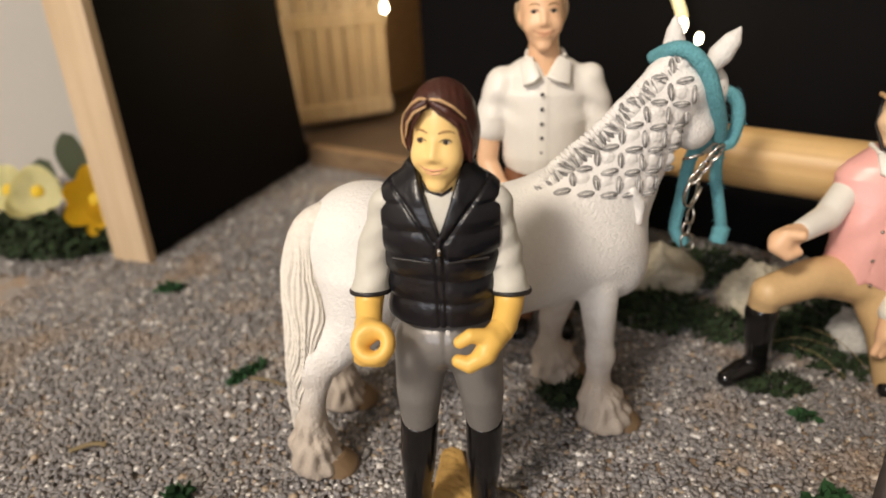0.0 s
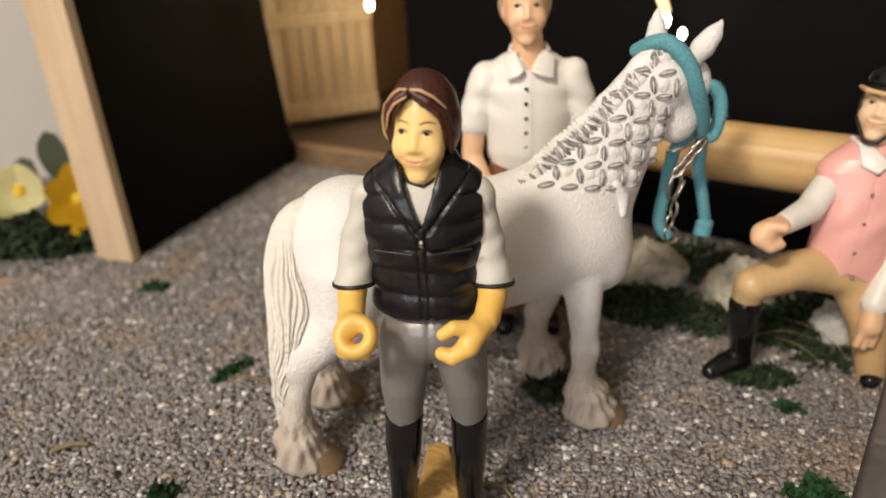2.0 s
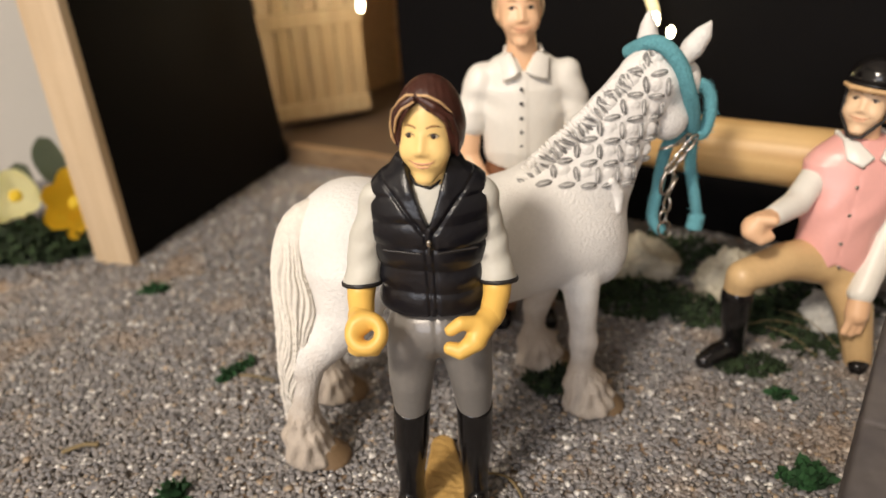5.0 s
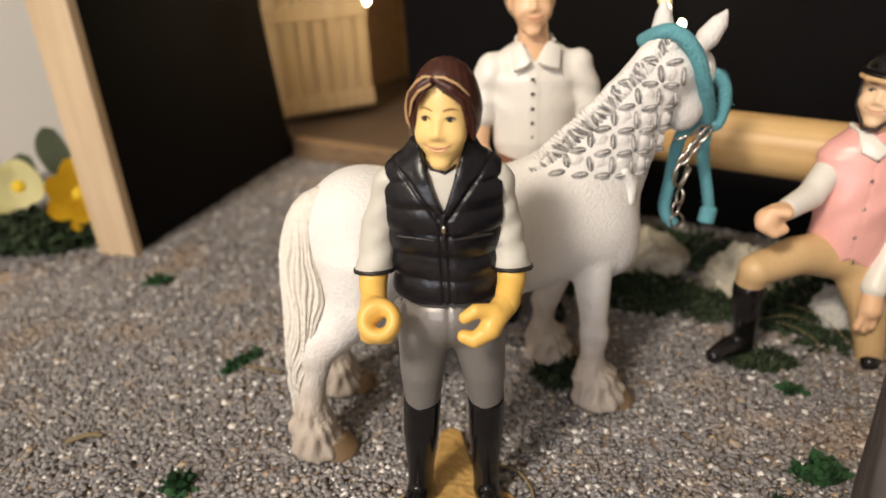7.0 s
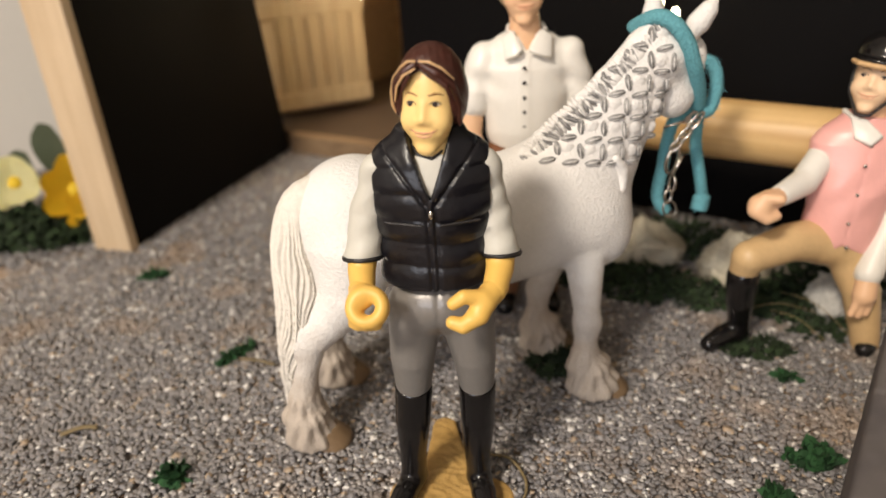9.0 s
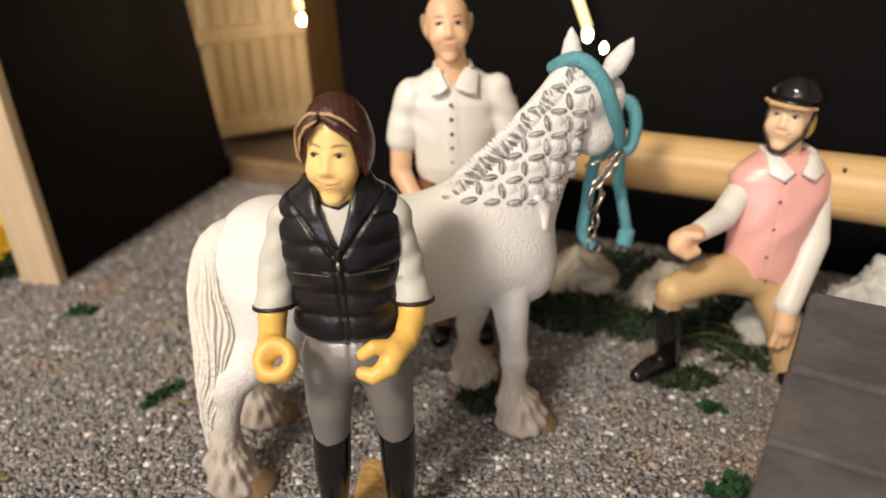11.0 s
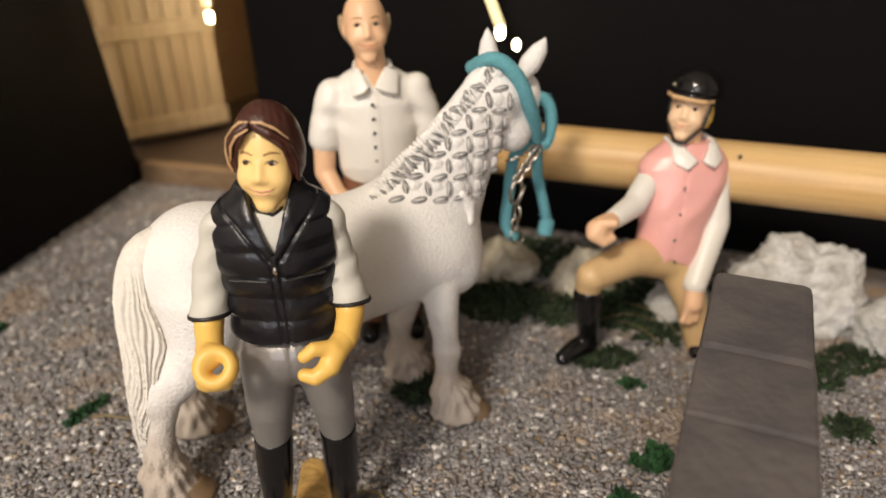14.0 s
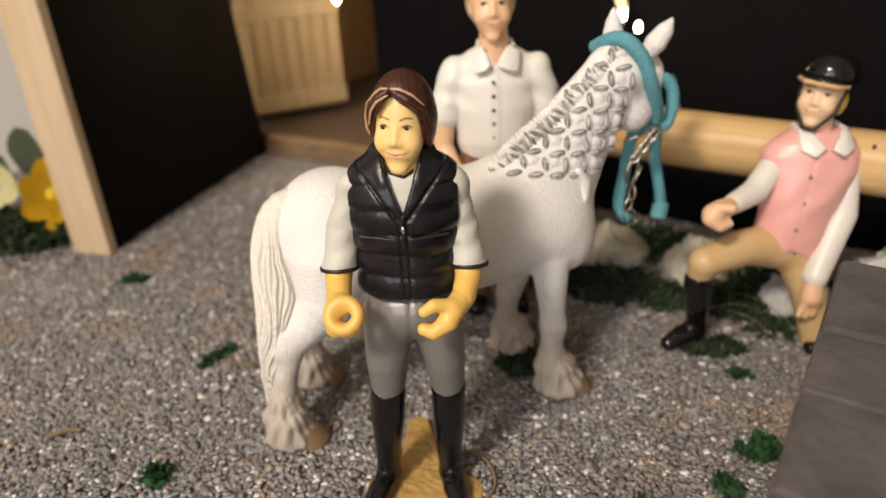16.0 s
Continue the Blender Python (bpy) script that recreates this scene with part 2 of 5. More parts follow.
# ---- mesh tools ----
def net(f, lo, hi, h):
    """The surface f = 0 as a mesh of quads, one vertex a cell."""
    axes = [np.arange(a - h, b + 2 * h, h, dtype=np.float32) for a, b in zip(lo, hi)]
    x, y, z = np.meshgrid(*axes, indexing="ij", sparse=True)
    d = (f(x, y, z) + 0 * (x + y + z)).astype(np.float32)
    s = d < 0
    n = np.array(d.shape)
    count = np.zeros(n - 1, np.int8)
    corners = [(i, j, k) for i in (0, 1) for j in (0, 1) for k in (0, 1)]
    for i, j, k in corners:
        count += s[i : n[0] - 1 + i, j : n[1] - 1 + j, k : n[2] - 1 + k]
    mixed = (count > 0) & (count < 8)
    cells = np.argwhere(mixed)
    index = np.full(n - 1, -1, np.int64)
    index[mixed] = np.arange(len(cells))
    total, crossings = np.zeros((len(cells), 3)), np.zeros((len(cells), 1))
    for c in corners:
        for axis in range(3):
            if c[axis]:
                continue
            e = list(c)
            e[axis] = 1
            p, q = cells + c, cells + e
            da, db = d[tuple(p.T)], d[tuple(q.T)]
            cut = (da < 0) != (db < 0)
            t = np.where(cut, da / np.where(cut, da - db, 1), 0)
            place = p.astype(float)
            place[:, axis] += t
            total += place * cut[:, None]
            crossings += cut[:, None]
    verts = np.array([a[0] for a in axes]) + h * total / np.maximum(crossings, 1)
    quads = []
    for axis in range(3):
        u, v = (axis + 1) % 3, (axis + 2) % 3
        step = np.eye(3, dtype=int)
        a = s[tuple(slice(1, m - 1) for m in n)]
        b = s[tuple(slice(1 + step[axis][m], n[m] - 1 + step[axis][m]) for m in range(3))]
        p = np.argwhere(a != b) + 1
        inside = s[tuple(p.T)]
        ring = np.stack([index[tuple((p - o).T)] for o in (0 * step[u], step[u], step[u] + step[v], step[v])], 1)
        ring[~inside] = ring[~inside][:, ::-1]
        quads.append(ring)
    quads = np.concatenate(quads)
    return verts, quads[(quads >= 0).all(1)]


def smin(a, b, k):
    h = np.clip(0.5 + 0.5 * (b - a) / k, 0, 1)
    return b + (a - b) * h - k * h * (1 - h)


def ell(x, y, z, c, r):
    a, b, g = (x - c[0]) / r[0], (y - c[1]) / r[1], (z - c[2]) / r[2]
    k0 = np.sqrt(a * a + b * b + g * g)
    k1 = np.sqrt((a / r[0]) ** 2 + (b / r[1]) ** 2 + (g / r[2]) ** 2)
    return k0 * (k0 - 1) / np.maximum(k1, 1e-6)


def limb(x, y, z, pts, flat=1.0):
    """A chain of tapered round pieces; pts are x, y, z, radius. flat: the width across y."""
    out = None
    for (ax, ay, az, ar), (bx, by, bz, br) in zip(pts, pts[1:]):
        ux, uy, uz = bx - ax, (by - ay) / flat, bz - az
        px, py, pz = x - ax, (y - ay) / flat, z - az
        t = np.clip((px * ux + py * uy + pz * uz) / max(ux * ux + uy * uy + uz * uz, 1e-9), 0, 1)
        d = np.sqrt((px - t * ux) ** 2 + (py - t * uy) ** 2 + (pz - t * uz) ** 2) - (ar + (br - ar) * t)
        out = d if out is None else np.minimum(out, d)
    return out


def loft(x, y, z, levels):
    """A body of elliptic slices; levels are height, centre x, centre y, half width, half depth."""
    t = np.array(levels, float)
    zz = np.clip(z, t[0, 0], t[-1, 0])
    cx, cy, rx, ry = (np.interp(zz, t[:, 0], t[:, n]) for n in (1, 2, 3, 4))
    d = (np.sqrt(((x - cx) / rx) ** 2 + ((y - cy) / ry) ** 2) - 1) * np.minimum(rx, ry)
    return np.maximum(d, np.maximum(t[0, 0] - z, z - t[-1, 0]))


def round_off(points, r):
    lo, hi = np.min([p[:3] for p in points], 0) - r, np.max([p[:3] for p in points], 0) + r
    return lo, hi


class Sculpture:
    """Collects closed pieces, each with a material, for ONE mesh."""

    def __init__(self):
        self.verts, self.faces, self.slots, self.materials, self.count = [], [], [], [], 0

    def add(self, verts, faces, mat, m=None):
        verts = np.asarray(verts, float)
        if m is not None:
            a = np.array(m)
            verts = verts @ a[:3, :3].T + a[:3, 3]
        if mat not in self.materials:
            self.materials.append(mat)
        self.verts.append(verts)
        self.faces += [tuple(int(i) + self.count for i in f) for f in faces]
        self.slots += [self.materials.index(mat)] * len(faces)
        self.count += len(verts)

    def solid(self, f, lo, hi, h, mat, m=None):
        self.add(*net(f, lo, hi, h), mat, m)

    def tube(self, pts, h, mat, m=None, flat=1.0):
        r = max(p[3] for p in pts)
        lo, hi = round_off(pts, r + h)
        self.solid(lambda x, y, z: limb(x, y, z, pts, flat), lo, hi, h, mat, m)

    def blob(self, c, r, mat, m=None, turn=None, n=10):
        verts, faces = ball(n)
        verts = verts * np.array(r)
        if turn is not None:
            verts = verts @ np.array(turn.to_3x3()).T
        self.add(verts + np.array(c), faces, mat, m)

    def done(self, name, parent=None, at=None):
        ob = mesh_object(name, np.concatenate(self.verts) * U, self.faces, self.materials, self.slots, parent)
        if at is not None:
            ob.matrix_world = at
        return ob


def ball(n=10):
    rings, around = max(n // 2, 3), n
    verts = [(0, 0, 1)]
    for i in range(1, rings):
        a = math.pi * i / rings
        verts += [(math.sin(a) * math.cos(2 * math.pi * j / around), math.sin(a) * math.sin(2 * math.pi * j / around), math.cos(a)) for j in range(around)]
    verts.append((0, 0, -1))
    faces = [(0, 1 + j, 1 + (j + 1) % around) for j in range(around)]
    for i in range(rings - 2):
        a, b = 1 + i * around, 1 + (i + 1) * around
        faces += [(a + j, b + j, b + (j + 1) % around, a + (j + 1) % around) for j in range(around)]
    last, a = len(verts) - 1, 1 + (rings - 2) * around
    faces += [(last, a + (j + 1) % around, a + j) for j in range(around)]
    return np.array(verts, float), faces


def mesh_object(name, verts, faces, materials, slots=None, parent=None, smooth=True):
    data = bpy.data.meshes.new(name)
    data.from_pydata([tuple(v) for v in np.asarray(verts, float)], [], faces)
    for m in materials:
        data.materials.append(m)
    if slots is not None:
        data.polygons.foreach_set("material_index", np.array(slots, np.int32))
    data.polygons.foreach_set("use_smooth", np.full(len(data.polygons), smooth))
    data.update()
    ob = new(name, data)
    ob.parent = parent
    return ob


def part(name, bm, mat, parent, label="", smooth=False):
    data = bpy.data.meshes.new(name)
    bmesh.ops.recalc_face_normals(bm, faces=bm.faces)
    bm.to_mesh(data)
    bm.free()
    data.materials.append(mat)
    data.polygons.foreach_set("use_smooth", np.full(len(data.polygons), smooth))
    ob = new(name, data)
    ob.parent = parent
    return tagged(ob, label)


def empty(name, place=(0, 0, 0), **tags):
    ob = new(name)
    ob.empty_display_size = 0.01
    ob.matrix_world = Matrix.Translation(Vector(place) * U)
    return tagged(ob, **tags)


def bar(a, b, width, z0, z1, bevel=0.01, rough=0.0):
    """A board that stands on the line from a to b (its middle line), from z0 to z1. Lengths in scale metres."""
    a, b = Vector((*a, 0)), Vector((*b, 0))
    along = (b - a).normalized()
    side = Vector((-along.y, along.x, 0)) * width / 2
    bm = bmesh.new()
    low = [bm.verts.new(((p + q) + Vector((0, 0, z0))) * U) for p, q in ((a, -side), (b, -side), (b, side), (a, side))]
    top = [bm.verts.new(((p + q) + Vector((0, 0, z1))) * U) for p, q in ((a, -side), (b, -side), (b, side), (a, side))]
    bm.faces.new(low[::-1])
    bm.faces.new(top)
    for i in range(4):
        bm.faces.new((low[i], low[(i + 1) % 4], top[(i + 1) % 4], top[i]))
    if bevel:
        bmesh.ops.bevel(bm, geom=bm.edges[:], offset=bevel * U, segments=2, affect="EDGES", profile=0.5)
    return bm


def sweep(points, radius, around=10, closed=False, flat=None):
    """A round tube, or with flat = (width, thickness) a band, along points in scale metres."""
    bm = bmesh.new()
    pts = [Vector(p) for p in points]
    n = len(pts)
    rings = []
    normal = None
    for i, p in enumerate(pts):
        ahead = (pts[(i + 1) % n] - pts[i - 1]) if closed else (pts[min(i + 1, n - 1)] - pts[max(i - 1, 0)])
        ahead.normalize()
        if normal is None:
            normal = ahead.orthogonal().normalized()
        normal = (normal - ahead * normal.dot(ahead)).normalized()
        other = ahead.cross(normal)
        r = radius[i] if isinstance(radius, (list, tuple)) else radius
        ring = []
        for j in range(around):
            w = 2 * math.pi * j / around
            ring.append(bm.verts.new((p + normal * math.cos(w) * r * (flat[0] if flat else 1) + other * math.sin(w) * r * (flat[1] if flat else 1)) * U))
        rings.append(ring)
    for i in range(n if closed else n - 1):
        a, b = rings[i], rings[(i + 1) % n]
        for j in range(around):
            bm.faces.new((a[j], a[(j + 1) % around], b[(j + 1) % around], b[j]))
    if not closed:
        bm.faces.new(rings[0][::-1])
        bm.faces.new(rings[-1])
    return bm


def curve_through(points, per=8, closed=False):
    """A smooth line through points."""
    p = [Vector(q) for q in points]
    n = len(p)
    out = []
    for i in range(n if closed else n - 1):
        if closed:
            a, b, c, d = p[i - 1], p[i], p[(i + 1) % n], p[(i + 2) % n]
        else:
            a, b, c, d = p[max(i - 1, 0)], p[i], p[i + 1], p[min(i + 2, n - 1)]
        for k in range(per):
            t = k / per
            out.append(0.5 * (2 * b + (c - a) * t + (2 * a - 5 * b + 4 * c - d) * t * t + (3 * b - a - 3 * c + d) * t**3))
    if not closed:
        out.append(p[-1])
    return out


# ---- room ----
def room():
    size, height, thick = 1.35, 1.9, 0.05
    spans = (("wall_north", (-size, size), (size, size)), ("wall_south", (size, -size), (-size, -size)), ("wall_west", (-size, -size), (-size, size)), ("wall_east", (size, size), (size, -size)))
    for name, a, b in spans:
        ob = part(name, bar([v / U for v in a], [v / U for v in b], thick / U, -0.5, height / U, 0), M_ROOM, None)
        tagged(ob, "plain painted wall of the room round the model", "wall", kind="structure")
    top = part("ceiling", bar((-size / U, 0), (size / U, 0), 2 * size / U, height / U, height / U + 1, 0), M_ROOM, None)
    tagged(top, "plain painted ceiling of the room", "ceiling", kind="structure")


room()


def ground():
    """The bed of fine grit, slightly uneven, finest where the figures stand."""
    xs = np.concatenate([np.linspace(-26, -5, 12), np.linspace(-4.8, 4.8, 130), np.linspace(5, 26, 12)])
    ys = np.concatenate([np.linspace(-26, 0.4, 12), np.linspace(0.6, 8.5, 110), np.linspace(9, 26, 10)])
    verts = []
    for x in xs:
        for y in ys:
            z = 0.02 * noise.noise(Vector((x * 1.3, y * 1.3, 0))) + 0.012 * noise.noise(Vector((x * 6, y * 6, 3)))
            verts.append((x * U, y * U, (z - 0.02) * U))
    n = len(ys)
    faces = [(i * n + j, (i + 1) * n + j, (i + 1) * n + j + 1, i * n + j + 1) for i in range(len(xs) - 1) for j in range(n - 1)]
    tagged(mesh_object("ground", verts, faces, [M_GROUND]), "bed of fine grey model grit with brownish patches", "ground", kind="structure")


ground()


def gravel():
    """Loose grit: many small broken stones, joined."""
    rng = np.random.default_rng(5)
    near = 105000
    xy = np.stack([rng.uniform(-3.4, 3.4, near), rng.uniform(1.1, 4.3, near)], 1)
    far = 52000
    xy = np.concatenate([xy, np.stack([rng.uniform(-4.6, 3.6, far), rng.uniform(4.3, 7.0, far)], 1)])
    dx, dy = xy[:, 0] + 0.10, xy[:, 1] - 2.06
    under = (np.hypot(dx + 0.18, dy + 0.02) < 0.08) | (np.hypot(dx - 0.14, dy + 0.05) < 0.11) | ((np.abs(dx + 0.03) < 0.115 - 0.16 * dy) & (dy > -0.05) & (dy < 0.43))
    near -= int(under[:near].sum())
    xy = xy[~under]
    n = len(xy)
    size = 0.0078 + 0.0068 * rng.random(n) ** 1.5 + 0.008 * (rng.random(n) > 0.97)
    size[near:] *= 1.12
    corner = np.array([(i, j, k) for i in (-1, 1) for j in (-1, 1) for k in (-1, 1)], float)
    shape = corner[None] * rng.uniform(0.45, 1.05, (n, 8, 3))
    turn = rng.uniform(0, 2 * np.pi, (n, 3))
    c, s = np.cos(turn), np.sin(turn)
    for a, (u, v) in enumerate(((0, 1), (1, 2), (2, 0))):
        p, q = shape[:, :, u].copy(), shape[:, :, v].copy()
        shape[:, :, u] = p * c[:, a : a + 1] - q * s[:, a : a + 1]
        shape[:, :, v] = p * s[:, a : a + 1] + q * c[:, a : a + 1]
    verts = shape * size[:, None, None]
    verts[:, :, 2] *= 0.5
    verts[:, :, :2] += xy[:, None]
    verts[:, :, 2] += (0.004 + 0.008 * rng.random(n))[:, None] - 0.008
    sides = np.array([(0, 1, 3, 2), (4, 6, 7, 5), (0, 4, 5, 1), (2, 3, 7, 6), (0, 2, 6, 4), (1, 5, 7, 3)])
    faces = (sides[None] + 8 * np.arange(n)[:, None, None]).reshape(-1, 4)
    data = bpy.data.meshes.new("gravel")
    data.vertices.add(8 * n)
    data.vertices.foreach_set("co", (verts * U).reshape(-1).astype(np.float32))
    data.loops.add(4 * len(faces))
    data.loops.foreach_set("vertex_index", faces.reshape(-1).astype(np.int32))
    data.polygons.add(len(faces))
    data.polygons.foreach_set("loop_start", np.arange(0, 4 * len(faces), 4, dtype=np.int32))
    data.update(calc_edges=True)
    data.materials.append(M_GRAVEL)
    tagged(new("gravel", data), "loose fine grey grit with pale and brown grains", "gravel", kind="stuff")


gravel()

# ---- toy barn ----
FRONT, BACK = Vector((0.882, -0.471, 0)), Vector((0.471, 0.882, 0))
CORNER = Vector((-0.575, 6.083, 0))


def on_front(s, back=0.0):
    p = CORNER + FRONT * s + BACK * back
    return (p.x, p.y)


def barn():
    b = empty("toy_barn", (0, 6.5, 0), label="black-walled model barn with pale pine edges and an open doorway", category="barn")
    part("front_wall", bar(on_front(0.0), on_front(8.0), 0.12, -0.03, 4.2, 0.01), M_PANEL, b, "matt black front wall")
    wing = bar((-2.775, 4.62), (-2.132, 6.931), 0.30, -0.03, 4.2, 0.01)
    lean = Vector((-0.268, -0.963, 0))
    for v in wing.verts:
        if v.co.y > 5.8 * U:
            v.co += lean * 0.125 * v.co.z
    part("wing_wall", wing, M_PANEL, b, "matt black wing wall")
    part("door_post", bar((-2.66, 7.16), (-2.46, 7.21), 0.12, 0.0, 4.2, 0.01), M_SILL, b, "dark brown door post")
    part("edge_board", bar((-2.615, 4.53), (-2.945, 4.615), 0.09, -0.03, 4.2, 0.012), M_PINE, b, "pale pine edge board")
    part("sill", bar(on_front(-1.56, 0.06), on_front(-0.05, 0.06), 0.14, -0.03, 0.20, 0.02), M_SILL, b, "brown wooden door sill")
    part("barn_floor", bar(on_front(-1.15, 0.14), on_front(-1.15, 3.2), 2.3, 0.0, 0.17, 0), M_FLOOR, b, "dark barn floor")
    part("inner_wall", bar(on_front(0.0, 0.08), on_front(0.0, 3.2), 0.10, 0.0, 4.2, 0), M_GOLD, b, "golden wood inner wall")
    part("base_strip", bar(on_front(-0.09, 0.10), on_front(-0.09, 3.1), 0.07, 0.17, 0.55, 0.02), M_PINE, b, "pale base strip")
    part("rear_wall", bar(on_front(-2.35, 3.2), on_front(0.0, 3.2), 0.10, 0.0, 4.2, 0), M_SILL, b)
    part("left_wall", bar(on_front(-2.3, 0.75), on_front(-2.3, 3.2), 0.10, 0.0, 4.2, 0), M_SILL, b)
    part("barn_roof", bar(on_front(-1.15, 0.0), on_front(-1.15, 3.2), 2.5, 4.21, 4.35, 0), M_PANEL, b)
    for ob in b.children:
        ob.matrix_parent_inverse = b.matrix_world.inverted()
    d = empty("barn_door", (-2.25, 7.4, 0), label="open stained plank door of the model barn", category="door")
    a, e = Vector((-2.38, 7.245)), Vector((-1.22, 7.86))
    n = 8
    for i in range(n):
        p, q = a.lerp(e, i / n), a.lerp(e, (i + 1) / n - 0.006)
        part("plank", bar(p, q, 0.06, 0.27, 3.4, 0.012), M_DOOR, d)
    off = Vector((0.47, -0.88)) * 0.055
    part("batten", bar(a + off, e + off, 0.05, 0.31, 0.48, 0.012), M_DOOR, d, "bottom batten")
    part("batten", bar(a + off, e + off, 0.05, 1.28, 1.45, 0.012), M_DOOR, d, "upper batten")
    part("stile", bar(a + off, a + off + (e - a) * 0.10, 0.055, 0.30, 3.4, 0.012), M_DOOR, d)
    for ob in d.children:
        ob.matrix_parent_inverse = d.matrix_world.inverted()


barn()
wl = part("white_wall", bar((-9.5, 6.1), (-3.0, 6.9), 0.2, -0.03, 6.0, 0.02), M_PLASTER, None)
tagged(wl, "off-white rough plaster wall behind the flowers", "wall", kind="structure")


def rail():
    a, b = Vector((0.35, 4.57, 0.975)), Vector((4.2, 2.10, 0.975))
    long = (b - a).length
    ob = empty("wooden_rail", label="round pale pine rail in front of the black barn wall", category="rail")
    part("dowel", sweep([(long * i / 24, 0, 0) for i in range(25)], 0.172, 28), M_DOWEL, ob, smooth=True)
    nail = part("nail", sweep([(0, 0, 0), (0, -0.012, 0.012)], 0.011, 8), M_TRIM, ob, "dark nail head")
    nail.location = Vector((2.326, -0.118, 0.118)) * U
    ob.matrix_world = Matrix.Translation(a * U) @ Matrix.Rotation(math.atan2(b.y - a.y, b.x - a.x), 4, "Z")
    for t in (0.06, 0.9):
        p = a.lerp(b, t) + Vector((0.08, 0.15, 0))
        post = part("rail_post", sweep([(0, 0, -0.05), (0, 0, 1.2)], 0.11, 16), M_PINE, None, smooth=False)
        post.location = Vector((p.x, p.y + 0.12, 0)) * U
        tagged(post, "pale pine post that carries the round rail", "post", group="rail posts")


rail()


def string_light(points, bulbs, label):
    e = empty("string_light", points[-1], label=label, category="light")
    part("cable", sweep(curve_through(points), 0.035, 10), M_CABLE, e, "clear yellowish cable", True)
    for p, r in bulbs:
        verts, faces = ball(14)
        ob = mesh_object("bulb", (verts * np.array((r, r, 1.5 * r)) + np.array(p)) * U, faces, [M_BULB], None, e)
    for ob in e.children:
        ob.matrix_parent_inverse = e.matrix_world.inverted()


string_light([(-1.12, 6.62, 3.6), (-1.06, 6.6, 2.4), (-1.01, 6.6, 1.66)], [((-1.0, 6.6, 1.57), 0.034), ((-1.03, 6.6, 1.82), 0.03)], "lit fairy light hanging in the barn doorway")
string_light([(0.90, 4.75, 2.9), (1.06, 4.6, 2.1), (1.2, 4.5, 1.66)], [((1.20, 4.5, 1.62), 0.031), ((1.31, 4.5, 1.535), 0.024)], "lit fairy light on a clear cable by the black wall")
lamp("barn_bulb_light", "POINT", (-0.66 * U, 6.72 * U, 1.60 * U), 0.11, (1.0, 0.82, 0.55), 0.004)


# ---- stone wall ----
def stone_wall():
    along = Vector((0.545, 0.838))
    side = Vector((0.838, -0.545))
    end = Vector((1.545, 2.14)) + side * 0.172
    e = empty("stone_wall", (end.x, end.y, 0), label="low grey painted block wall with dark joints", category="wall")
    core = part("mortar", bar(end - along * 1.95, end - along * 0.02, 0.33, -0.03, 1.036, 0.02), M_JOINT, e, "dark joint filling")
    cuts = [0, 0.57, 0.93, 1.36, 1.8, 1.97]
    for z0, z1, shift in ((0.70, 1.05, 0.0), (0.34, 0.69, 0.22), (-0.03, 0.33, 0.05)):
        marks = [0] + [c + shift for c in cuts[1:-1] if c + shift < 1.9] + [1.97]
        for a, b in zip(marks, marks[1:]):
            if b - a < 0.04:
                continue
            p, q = end - along * (b - 0.003), end - along * (a + 0.003)
            part("block", bar(p, q, 0.345, z0, z1, 0.03 if a == 0 else 0.014), M_STONE, e, smooth=False)
    for ob in e.children:
        ob.matrix_parent_inverse = e.matrix_world.inverted()


stone_wall()


